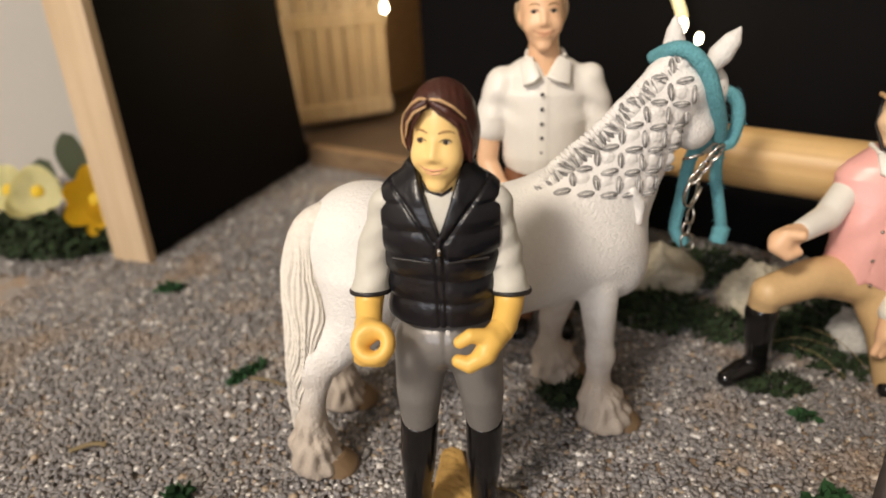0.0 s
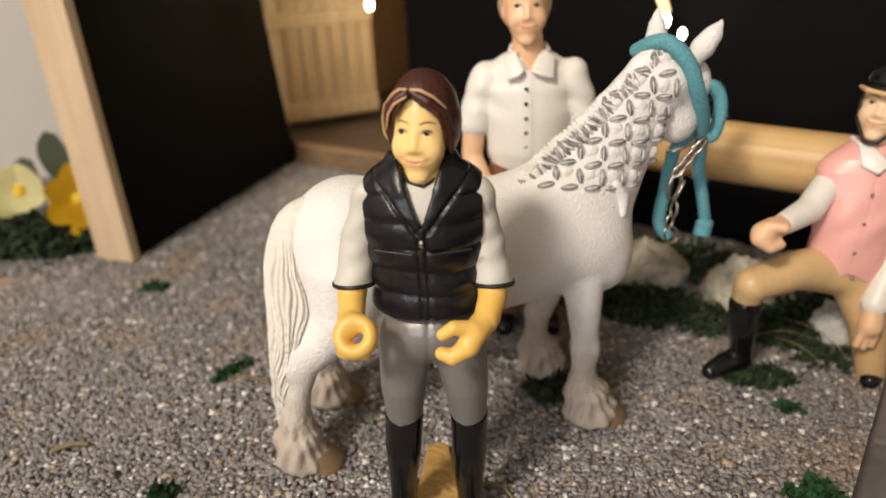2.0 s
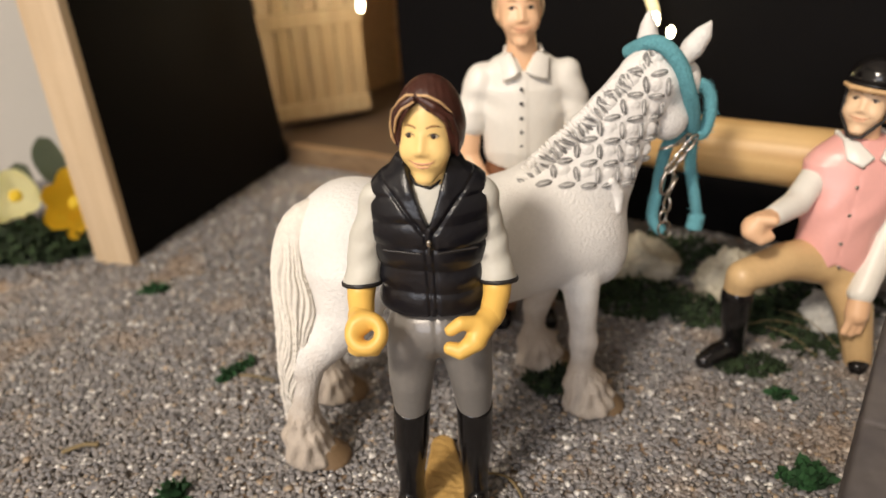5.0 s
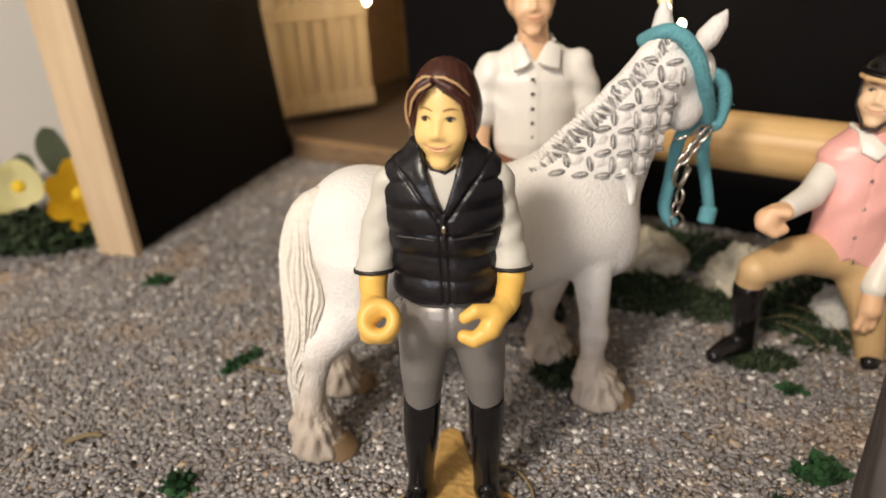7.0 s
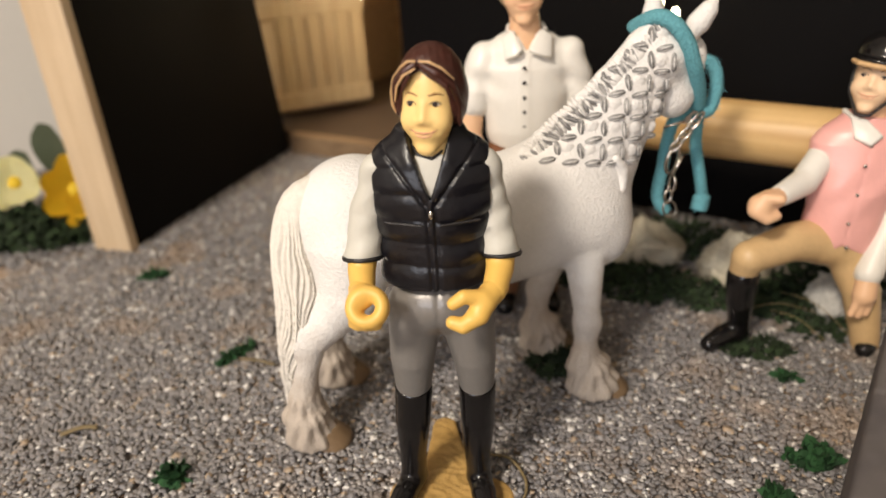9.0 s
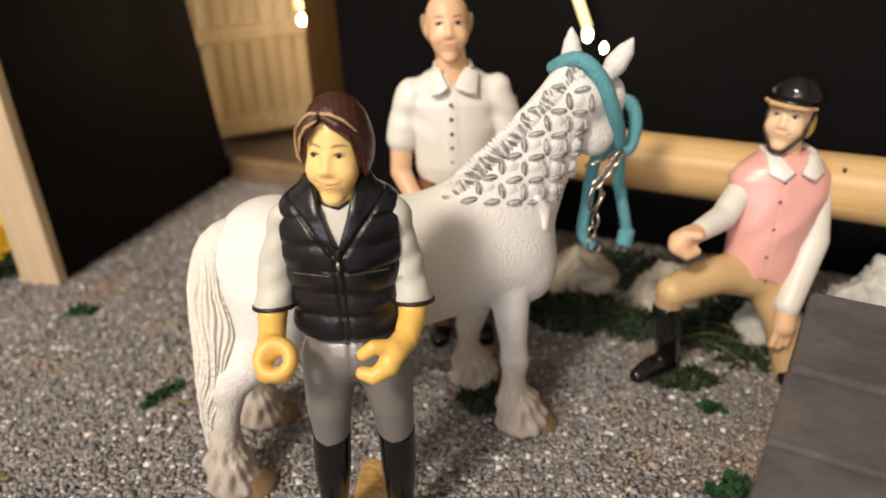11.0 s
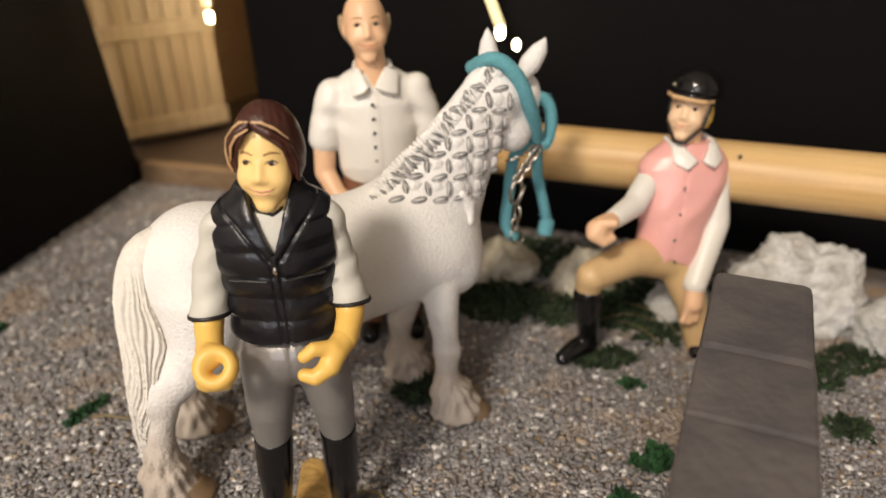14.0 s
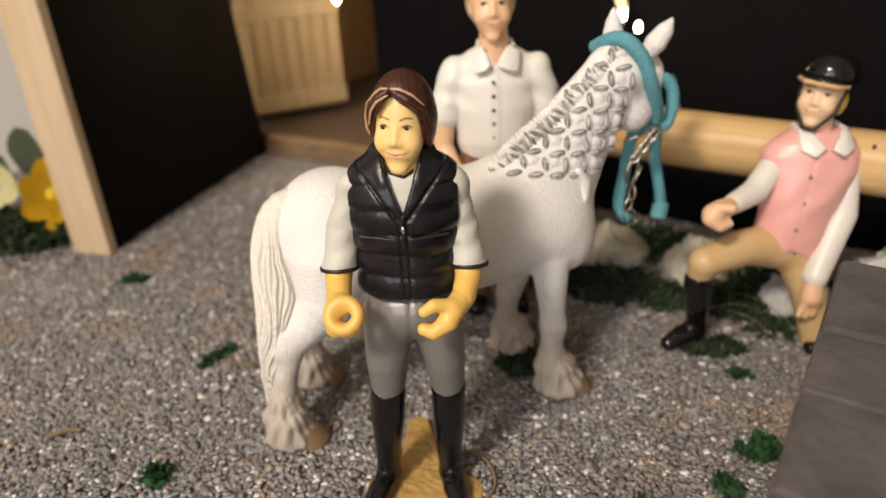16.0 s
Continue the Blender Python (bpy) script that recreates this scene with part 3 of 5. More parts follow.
# ---- figures ----
def head(s, m, face, scale=1.0):
    """A plain doll's head that looks along -y, about its own middle."""
    mm = m @ Matrix.Scale(scale, 4)

    def skull(x, y, z):
        d = smin(ell(x, y, z, (0, 0.01, 0.03), (0.088, 0.10, 0.108)), ell(x, y, z, (0, -0.03, -0.055), (0.064, 0.068, 0.082)), 0.05)
        d = smin(d, limb(x, y, z, [(0, -0.090, 0.012, 0.007), (0, -0.105, -0.022, 0.0135)]), 0.018)
        d = smin(d, ell(np.abs(x), y, z, (0.013, -0.097, -0.028), (0.010, 0.012, 0.009)), 0.008)
        d = smin(d, ell(np.abs(x), y, z, (0.042, -0.064, -0.036), (0.033, 0.032, 0.034)), 0.03)
        d = -smin(-d, ell(np.abs(x), y, z, (0.037, -0.112, 0.016), (0.021, 0.022, 0.012)), 0.012)
        d = smin(d, ell(x, y, z, (0, -0.083, -0.068), (0.030, 0.016, 0.018)), 0.014)
        d = smin(d, ell(x, y, z, (0, -0.075, -0.116), (0.030, 0.022, 0.020)), 0.022)
        d = d + 0.003 * np.exp(-((np.sqrt((np.abs(x) - 0.040) ** 2 + (z + 0.058) ** 2) / 0.010) ** 2)) * (y < 0)
        return smin(d, ell(np.abs(x), y, z, (0.086, 0.015, -0.01), (0.011, 0.02, 0.03)), 0.01)

    s.solid(skull, (-0.11, -0.14, -0.16), (0.11, 0.13, 0.15), 0.0045, face, mm)

    def surface(x, z, out=0.0):
        """The place on the face at x and z, lifted by out."""
        y = np.linspace(-0.14, 0.0, 281)
        inside = np.flatnonzero(skull(np.full_like(y, x), y, np.full_like(y, z)) < 0)
        return (x, float(y[inside[0]]) - out, z) if len(inside) else (x, -0.05, z)

    for k in (-1, 1):
        s.blob(surface(k * 0.037, 0.0165, -0.0018), (0.0128, 0.0040, 0.0056), M_EYE_WHITE, mm)
        s.blob(surface(k * 0.037 - 0.002, 0.0168, 0.0004), (0.0102, 0.0036, 0.0076), M_EYE, mm)
        lash = [(0.0205, 0.0180, 0.0014), (0.028, 0.0232, 0.0020), (0.038, 0.0248, 0.0022), (0.047, 0.0215, 0.0020), (0.0535, 0.0155, 0.0013)]
        s.tube([(*surface(k * a, b, 0.0006), r) for a, b, r in lash], 0.0014, M_EYE, mm)
        s.tube([(*surface(k * a, b, -0.0004), r) for a, b, r in ((0.017, 0.041, 0.0026), (0.032, 0.0460, 0.0032), (0.046, 0.0450, 0.0028), (0.060, 0.038, 0.0014))], 0.0018, M_BROW, mm)
    upper = [(-0.041, -0.0525, 0.0012), (-0.024, -0.0590, 0.0024), (-0.007, -0.0605, 0.0032), (0, -0.0618, 0.0030), (0.007, -0.0605, 0.0032), (0.024, -0.0590, 0.0024), (0.041, -0.0525, 0.0012)]
    s.tube([(*surface(a, b, -0.0006), r) for a, b, r in upper], 0.0017, M_LIP, mm)
    lower = [(-0.035, -0.0590, 0.0012), (-0.019, -0.0700, 0.0030), (0, -0.0735, 0.0036), (0.019, -0.0700, 0.0030), (0.035, -0.0590, 0.0012)]
    line = [(-0.042, -0.0525, 0.0010), (-0.024, -0.0615, 0.0014), (0, -0.0660, 0.0016), (0.024, -0.0615, 0.0014), (0.042, -0.0525, 0.0010)]
    s.tube([(*surface(a, b, 0.0002), r) for a, b, r in line], 0.0011, M_MOUTH, mm)
    s.tube([(*surface(a, b, -0.0010), r) for a, b, r in lower], 0.0019, M_LIP, mm)


def flap(s, points, thick, mat):
    """A small turned-down piece of cloth: an even plate over the points."""
    p = np.array(points, float)
    n = np.cross(p[1] - p[0], p[3] - p[0])
    n /= np.linalg.norm(n)
    n = n if n[1] < 0 else -n
    mid = p.mean(0)
    rim = len(p)
    verts = np.concatenate([p, p + n * thick * 0.6, mid + (p - mid) * 0.86 + n * thick, p - n * thick])
    faces = [tuple(range(2 * rim, 3 * rim)), tuple(range(4 * rim - 1, 3 * rim - 1, -1))]
    for a, b in ((3, 0), (0, 1), (1, 2)):
        faces += [(a * rim + i, a * rim + (i + 1) % rim, b * rim + (i + 1) % rim, b * rim + i) for i in range(rim)]
    s.add(verts, faces, mat)


def quilt(z, x, step, depth):
    return depth * np.abs(np.sin(np.pi * (z + 0.10 * x * x) / step)) ** 0.6


def woman():
    """The rider in a black quilted vest."""
    s = Sculpture()
    hm = pose(0.012, -0.015, 1.657, 3, 2, -11) @ Matrix.Diagonal((1.08, 1.02, 1.16, 1))
    head(s, hm, M_FACE, 0.95)

    def hair(x, y, z):
        d = ell(x, y, z, (0, 0.024, 0.035), (0.101, 0.112, 0.121))
        d = smin(d, ell(np.abs(x), y, z, (0.082, 0.015, 0.0), (0.020, 0.05, 0.055)), 0.03)
        part_line = np.abs(x + 0.01)
        face = np.maximum(ell(x, y, z, (0, -0.13, -0.045), (0.098, 0.132, 0.17)), z - 0.100 + 0.62 * part_line)
        d = d - 0.0008 * np.sin(x * 330 + z * 90 + y * 60)
        return np.maximum(d, -face)

    s.solid(hair, (-0.13, -0.12, -0.12), (0.13, 0.16, 0.17), 0.005, M_HAIR, hm)
    for k in (-1, 1):
        s.tube([(k * 0.010 - 0.01, -0.080, 0.118, 0.010), (k * 0.045 - 0.005, -0.084, 0.098, 0.013), (k * 0.082, -0.060, 0.062, 0.011), (k * 0.093, -0.034, 0.012, 0.010), (k * 0.090, -0.018, -0.03 - 0.02 * (k > 0), 0.008)], 0.005, M_HAIR, hm)
        s.tube([(k * 0.035, -0.087, 0.092, 0.007), (k * 0.060 + 0.008, -0.082, 0.066, 0.008), (k * 0.070 + 0.010, -0.077, 0.045, 0.004)], 0.004, M_HAIR, hm)
    for k in (-1, 1):
        s.tube([(k * 0.006 - 0.01, -0.086, 0.128, 0.0037), (k * 0.03 - 0.006, -0.089, 0.128, 0.0041), (k * 0.058, -0.083, 0.112, 0.0037), (k * 0.088, -0.066, 0.080, 0.0024)], 0.003, M_HAIR_EDGE, hm)
    s.tube([(-0.088, -0.066, 0.080, 0.0031), (-0.102, -0.046, 0.035, 0.0041), (-0.103, -0.034, -0.005, 0.0048), (-0.096, -0.030, -0.025, 0.0027)], 0.003, M_HAIR_EDGE, hm)
    s.tube([(-0.014, -0.094, 0.112, 0.0027), (-0.050, -0.095, 0.092, 0.0041), (-0.074, -0.080, 0.060, 0.0041), (-0.088, -0.060, 0.015, 0.0027)], 0.003, M_HAIR_EDGE, hm)
    s.tube([(0.006, 0.0, 1.44, 0.074), (0.010, -0.005, 1.52, 0.066), (0.012, -0.005, 1.60, 0.060)], 0.007, M_FACE)
    chest = [(0.98, 0, 0, 0.178, 0.115), (1.08, 0, 0, 0.170, 0.108), (1.19, 0, 0, 0.162, 0.10), (1.30, 0, 0, 0.182, 0.112), (1.41, 0, 0.005, 0.196, 0.112), (1.475, 0, 0.01, 0.182, 0.098), (1.525, 0, 0.018, 0.135, 0.085), (1.57, 0, 0.022, 0.075, 0.07)]
    s.solid(lambda x, y, z: np.maximum(np.maximum(loft(x, y, z, chest) + 0.004, 1.08 - z), z - 1.50), (-0.22, -0.14, 1.05), (0.22, 0.14, 1.505), 0.010, M_SHIRT)

    def vest(x, y, z):
        ax, front = np.abs(x), y < 0.02
        # the lapels: a smooth padded band on each side of the opening, with a crease along its outer edge
        edge = 0.012 + 0.62 * (z - 1.345) + 0.9 * np.maximum(z - 1.345, 0) ** 2
        lapel = np.clip((edge - ax) / 0.012, 0, 1) * (z > 1.345) * front
        wave = 1 + 0.25 * np.sin(23 * x + 11 * z) + 0.2 * np.sin(41 * z - 17 * x)
        bulge = quilt(z - 0.02 + 0.006 * np.sin(19 * x), x, 0.085, 0.0085) * wave * (1 - lapel) + 0.010 * lapel
        d = loft(x, y, z, [(a, b, c, rx + 0.016, ry + 0.014) for a, b, c, rx, ry in chest]) - bulge
        d = d + 0.009 * np.exp(-(((ax - edge - 0.004) / 0.006) ** 2)) * (z > 1.35) * front
        d = np.maximum(d, 1.035 + 0.10 * x * x - z)
        d = np.maximum(d, -np.maximum(ax - 0.36 * (z - 1.368), y))
        d = d + 0.006 * np.exp(-((np.minimum(np.abs(ax - 0.013), 1) / 0.005) ** 2)) * (y < 0) * (z < 1.37)
        d = np.maximum(d, ax - 0.192 - 0.25 * np.maximum(1.30 - z, 0))
        for k in (-1, 1):
            d = smin(d, limb(x, y, z, [(k * 0.060, -0.092, 1.485, 0.013), (k * 0.086, -0.040, 1.530, 0.014), (k * 0.100, 0.025, 1.560, 0.017), (k * 0.060, 0.085, 1.575, 0.018), (0, 0.10, 1.575, 0.018)]), 0.02)
        return d

    s.solid(vest, (-0.25, -0.17, 0.98), (0.25, 0.17, 1.62), 0.0058, M_VEST)
    for k in (-1, 1):
        s.tube([(k * 0.03, -0.136, 1.285, 0.005), (k * 0.155, -0.110, 1.292, 0.005)], 0.004, M_TRIM)
        e = 0.256 if k < 0 else 0.222
        arm = [(k * 0.176, 0.0, 1.445, 0.052), (k * (e - 0.026), 0.012, 1.28, 0.060), (k * e, -0.026, 1.12, 0.066)]
        lo, hi = round_off(arm, 0.08)
        s.solid(lambda x, y, z: np.maximum(limb(x, y, z, arm) + 0.003 * np.sin(38 * z + 20 * y) + 0.002 * np.sin(71 * z - 40 * x), 1.120 - 0.25 * y - z), lo, hi, 0.008, M_SHIRT)
        s.solid(lambda x, y, z: np.maximum(limb(x, y, z, arm) - 0.008, np.abs(z + 0.25 * y - 1.122) - 0.008), lo, hi, 0.005, M_TRIM)
    s.blob((0, -0.142, 1.325), (0.009, 0.008, 0.016), M_SILVER)
    s.blob((0, -0.140, 1.298), (0.006, 0.006, 0.018), M_TRIM)
    s.tube([(0.01, -0.078, 1.492, 0.005), (-0.035, -0.068, 1.505, 0.005), (-0.062, -0.03, 1.535, 0.005)], 0.003, M_TRIM)
    s.tube([(0.01, -0.078, 1.492, 0.005), (0.035, -0.068, 1.505, 0.005), (0.062, -0.03, 1.535, 0.005)], 0.003, M_TRIM)
    # forearms and grip hands
    s.tube([(-0.256, -0.01, 1.15, 0.054), (-0.258, -0.07, 1.09, 0.048), (-0.245, -0.15, 1.055, 0.042)], 0.008, M_SKIN)

    def grip(x, y, z):
        a = radians(38)
        c = (-0.222, -0.222, 1.04)
        px, py, pz = x - c[0], y - c[1], z - c[2]
        v, w = py * math.sin(a) + pz * math.cos(a), py * math.cos(a) - pz * math.sin(a)
        ring = np.sqrt((np.sqrt(px * px + v * v) - 0.050) ** 2 + (w * 0.75) ** 2) - 0.0245
        d = smin(ring, limb(x, y, z, [(-0.255, -0.14, 1.06, 0.042), (-0.245, -0.19, 1.052, 0.036)]), 0.03)
        for k in (-0.03, 0.0, 0.03):
            d = smin(d, limb(x, y, z, [(-0.258 + 0.4 * k, -0.235, 0.995 + 0.2 * k, 0.020), (-0.225 + k, -0.245, 0.985, 0.018)]), 0.012)
        return d

    s.solid(grip, (-0.34, -0.32, 0.92), (-0.12, -0.08, 1.14), 0.006, M_SKIN)
    s.tube([(0.222, -0.01, 1.15, 0.054), (0.217, -0.07, 1.09, 0.048), (0.195, -0.15, 1.05, 0.042)], 0.008, M_SKIN)

    def claw(x, y, z):
        d = limb(x, y, z, [(0.203, -0.13, 1.055, 0.043), (0.160, -0.20, 1.035, 0.042), (0.142, -0.225, 1.010, 0.036)])
        d = smin(d, limb(x, y, z, [(0.150, -0.205, 1.055, 0.028), (0.095, -0.225, 1.072, 0.024), (0.060, -0.23, 1.05, 0.021)]), 0.015)
        return smin(d, limb(x, y, z, [(0.142, -0.225, 1.0, 0.032), (0.09, -0.245, 0.975, 0.028), (0.055, -0.24, 0.985, 0.023)]), 0.015)

    s.solid(claw, (0.03, -0.32, 0.90), (0.32, -0.06, 1.14), 0.006, M_SKIN)

    def breeches(x, y, z):
        d = ell(x, y, z, (0, 0.005, 0.93), (0.188, 0.125, 0.12))
        d = smin(d, limb(x, y, z, [(-0.095, 0.0, 0.87, 0.10), (-0.115, -0.012, 0.70, 0.084), (-0.125, 0.0, 0.53, 0.066)]), 0.03)
        d = smin(d, limb(x, y, z, [(0.095, 0.0, 0.87, 0.10), (0.115, -0.012, 0.70, 0.082), (0.122, 0.0, 0.53, 0.064)]), 0.03)
        return d + 0.006 * np.exp(-((x / 0.006) ** 2)) * (y < 0) * (z > 0.84)

    s.solid(breeches, (-0.25, -0.17, 0.50), (0.25, 0.17, 1.06), 0.0085, M_BREECHES)

    def boots(x, y, z):
        left = limb(x, y, z, [(-0.125, 0.0, 0.545, 0.073), (-0.14, 0.005, 0.38, 0.070), (-0.155, 0.02, 0.20, 0.056), (-0.16, 0.025, 0.07, 0.052)])
        left = smin(left, limb(x, y, z, [(-0.16, 0.03, 0.05, 0.048), (-0.195, -0.08, 0.052, 0.052), (-0.225, -0.16, 0.04, 0.042)]), 0.03)
        right = limb(x, y, z, [(0.122, 0.0, 0.555, 0.071), (0.118, 0.005, 0.38, 0.068), (0.112, 0.02, 0.20, 0.055), (0.112, 0.025, 0.07, 0.05)])
        right = smin(right, limb(x, y, z, [(0.112, 0.03, 0.05, 0.046), (0.132, -0.07, 0.052, 0.052), (0.147, -0.14, 0.04, 0.042)]), 0.03)
        return np.maximum(np.maximum(np.minimum(left, right), z - 0.575 - 0.35 * np.minimum(y, 0.03)), 0.008 - z)

    s.solid(boots, (-0.3, -0.23, 0.0), (0.24, 0.11, 0.64), 0.0085, M_BLACK)
    ob = s.done("toy_rider", at=Matrix.Translation(Vector((-0.10, 2.06, 0.004)) * U))
    tagged(ob, "toy rider in black quilted vest, grey breeches and black boots", "toy figure")


def man():
    """The bald man in a white shirt behind the horse."""
    s = Sculpture()
    hm = pose(-0.02, 0, 1.83, -2, 0, 3)
    head(s, hm, M_FLESH, 1.24)

    def fringe(x, y, z):
        d = ell(x, y, z, (0, 0.025, 0.02), (0.112, 0.118, 0.115))
        return np.maximum(np.maximum(d, z - 0.05), -(y - 0.005) + 0.0)

    s.solid(fringe, (-0.13, -0.05, -0.12), (0.13, 0.16, 0.1), 0.007, M_GREY_HAIR, hm @ Matrix.Scale(1.2, 4))
    s.tube([(0, 0.01, 1.55, 0.085), (-0.01, 0.0, 1.72, 0.075)], 0.01, M_FLESH)

    def shirt(x, y, z):
        d = loft(x, y, z, [(1.03, 0, 0, 0.205, 0.15), (1.12, 0, 0, 0.225, 0.165), (1.3, 0, 0, 0.23, 0.155), (1.45, 0, 0.01, 0.24, 0.145), (1.54, 0, 0.015, 0.225, 0.115), (1.60, 0, 0.02, 0.15, 0.09), (1.63, 0, 0.02, 0.09, 0.08)])
        for k in (-1, 1):
            d = smin(d, limb(x, y, z, [(k * 0.222, 0.01, 1.495, 0.086), (k * 0.282, 0.0, 1.30, 0.085)]), 0.025)
        d = d - 0.005 * np.clip((0.034 - np.abs(x + 0.02)) / 0.006, 0, 1) * (y < 0)
        d = d + 0.004 * np.sin(16 * x + 22 * z + 3 * np.sin(9 * z)) * np.clip((np.abs(x) - 0.08) / 0.1, 0, 1) + 0.003 * np.sin(47 * z + 20 * np.abs(x)) * np.clip((np.abs(x) - 0.17) / 0.06, 0, 1)
        return np.maximum(d, -np.maximum(np.abs(x) - 0.5 * (z - 1.53), y + 0.02))

    s.solid(shirt, (-0.4, -0.2, 1.02), (0.4, 0.2, 1.66), 0.011, M_WHITE)
    for k in (-1, 1):
        s.tube([(k * 0.275, 0.0, 1.300, 0.090), (k * 0.282, 0, 1.265, 0.090)], 0.010, M_WHITE)
        s.tube([(k * 0.285, 0, 1.28, 0.064), (k * 0.305, -0.03, 1.08, 0.056), (k * 0.24, -0.12, 0.97, 0.05), (k * 0.19, -0.14, 0.94, 0.05)], 0.011, M_FLESH)
        s.tube([(k * 0.065, -0.078, 1.628, 0.009), (k * 0.098, -0.03, 1.630, 0.011), (k * 0.088, 0.05, 1.645, 0.013), (0, 0.09, 1.65, 0.014)], 0.007, M_WHITE)
        flap(s, [(k * 0.016 - 0.012, -0.148, 1.550), (k * 0.060, -0.158, 1.526), (k * 0.115, -0.142, 1.506), (k * 0.128, -0.060, 1.610), (k * 0.070, -0.075, 1.635)], 0.010, M_WHITE)
        s.tube([(k * 0.1, 0, 0.98, 0.12), (k * 0.12, 0, 0.55, 0.085), (k * 0.12, 0.02, 0.1, 0.075)], 0.015, M_BROWN)
        s.tube([(k * 0.12, 0.03, 0.05, 0.06), (k * 0.14, -0.12, 0.045, 0.055)], 0.015, M_BLACK)
    s.solid(lambda x, y, z: loft(x, y, z, [(0.9, 0, 0, 0.2, 0.14), (1.06, 0, 0, 0.205, 0.148)]), (-0.22, -0.17, 0.9), (0.22, 0.17, 1.08), 0.012, M_BROWN)
    for i in range(5):
        s.blob((-0.02, -0.157 - 0.006 * (i > 1), 1.465 - 0.075 * i), (0.010, 0.006, 0.010), M_TRIM)
    ob = s.done("toy_man", at=Matrix.Translation(Vector((0.315, 3.6, -0.005)) * U))
    tagged(ob, "bald toy man in short-sleeved white shirt and brown trousers", "toy figure")


def girl():
    """The seated rider in a pink waistcoat; places are those of the ground plan."""
    s = Sculpture()
    o = Vector((1.75, 3.2, 0))
    hm = pose(1.935, 3.25, 1.370, -7, 5, -38)
    head(s, hm, M_FLESH_PALE, 1.1)
    cap = pose(1.95, 3.275, 1.433, -6, 7, -36)

    def helmet(x, y, z):
        d = ell(x, y, z, (0.015, 0.02, 0.045), (0.132, 0.15, 0.115))
        d = np.maximum(d, 0.012 - z - 0.15 * y)
        return smin(d, np.maximum(ell(x, y, z, (0.01, -0.085, 0.024), (0.112, 0.085, 0.018)), y), 0.015)

    s.solid(helmet, (-0.17, -0.25, -0.05), (0.19, 0.22, 0.21), 0.008, M_BLACK, cap)
    s.tube([(-0.104, -0.08, 0.008, 0.011), (-0.068, -0.140, 0.005, 0.013), (0.01, -0.166, 0.005, 0.013), (0.085, -0.140, 0.005, 0.013), (0.12, -0.08, 0.008, 0.010)], 0.006, M_HAIR_EDGE, cap)
    for k in (-1, 1):
        s.tube([(k * 0.105, 0.01, 0.06, 0.008), (k * 0.092, -0.025, -0.07, 0.008), (k * 0.03, -0.08, -0.158, 0.008), (0, -0.088, -0.162, 0.008)], 0.005, M_TRIM, hm)
    s.blob((0.080, 0.055, -0.02), (0.040, 0.065, 0.075), M_BLOND, hm)
    s.tube([(1.955, 3.27, 1.15, 0.075), (1.95, 3.26, 1.30, 0.066)], 0.01, M_FLESH)

    def waistcoat(x, y, z):
        levels = [(0.5, 1.85, 3.17, 0.185, 0.15), (0.62, 1.865, 3.18, 0.187, 0.15), (0.74, 1.885, 3.19, 0.185, 0.145), (0.85, 1.915, 3.2, 0.21, 0.15), (0.98, 1.932, 3.23, 0.25, 0.15), (1.08, 1.94, 3.25, 0.253, 0.135), (1.14, 1.95, 3.26, 0.21, 0.115), (1.2, 1.955, 3.27, 0.11, 0.09)]
        d = loft(x, y, z, levels) - 0.004 * np.sin(9 * x + 14 * z) - 0.003 * np.sin(31 * x - 17 * z + 2 * np.sin(11 * z))
        d = d + 0.005 * np.exp(-(((x - 1.845 - 0.14 * (z - 0.7)) / 0.005) ** 2)) * (y < 3.2)
        hem = 0.545 + 0.5 * np.abs(np.abs(x - 1.83) - 0.11)
        hem = np.where(y > 3.15, 0.56, hem)
        return np.maximum(d, hem - z)

    s.solid(waistcoat, (1.6, 3.0, 0.5), (2.24, 3.42, 1.2), 0.010, M_PINK)
    for k, c in ((-1, 1.935), (1, 1.99)):
        flap(s, [(c - k * 0.012, 3.112, 1.130), (c + k * 0.045, 3.096, 1.092), (c + k * 0.105, 3.140, 1.118), (c + k * 0.100, 3.215, 1.195), (c + k * 0.045, 3.175, 1.195)], 0.014, M_WHITE)
        s.tube([(c + k * 0.045, 3.18, 1.19, 0.010), (c + k * 0.090, 3.22, 1.20, 0.012), (c + k * 0.08, 3.32, 1.205, 0.014)], 0.008, M_WHITE)
    s.tube([(1.765, 3.25, 1.02, 0.070), (1.625, 3.12, 0.915, 0.066), (1.47, 3.0, 0.90, 0.052)], 0.010, M_WHITE)
    s.tube([(2.130, 3.25, 0.99, 0.080), (2.125, 3.17, 0.74, 0.080), (1.965, 3.0, 0.46, 0.064)], 0.010, M_WHITE)

    def hand_a(x, y, z):
        d = limb(x, y, z, [(1.475, 3.0, 0.90, 0.042), (1.40, 2.95, 0.895, 0.054), (1.35, 2.92, 0.885, 0.056)])
        d = smin(d, limb(x, y, z, [(1.36, 2.90, 0.93, 0.025), (1.42, 2.88, 0.93, 0.025)]), 0.02)
        return smin(d, limb(x, y, z, [(1.325, 2.90, 0.865, 0.032), (1.375, 2.882, 0.835, 0.029), (1.42, 2.895, 0.842, 0.024)]), 0.02)

    s.solid(hand_a, (1.25, 2.83, 0.77), (1.53, 3.06, 0.99), 0.008, M_FLESH)

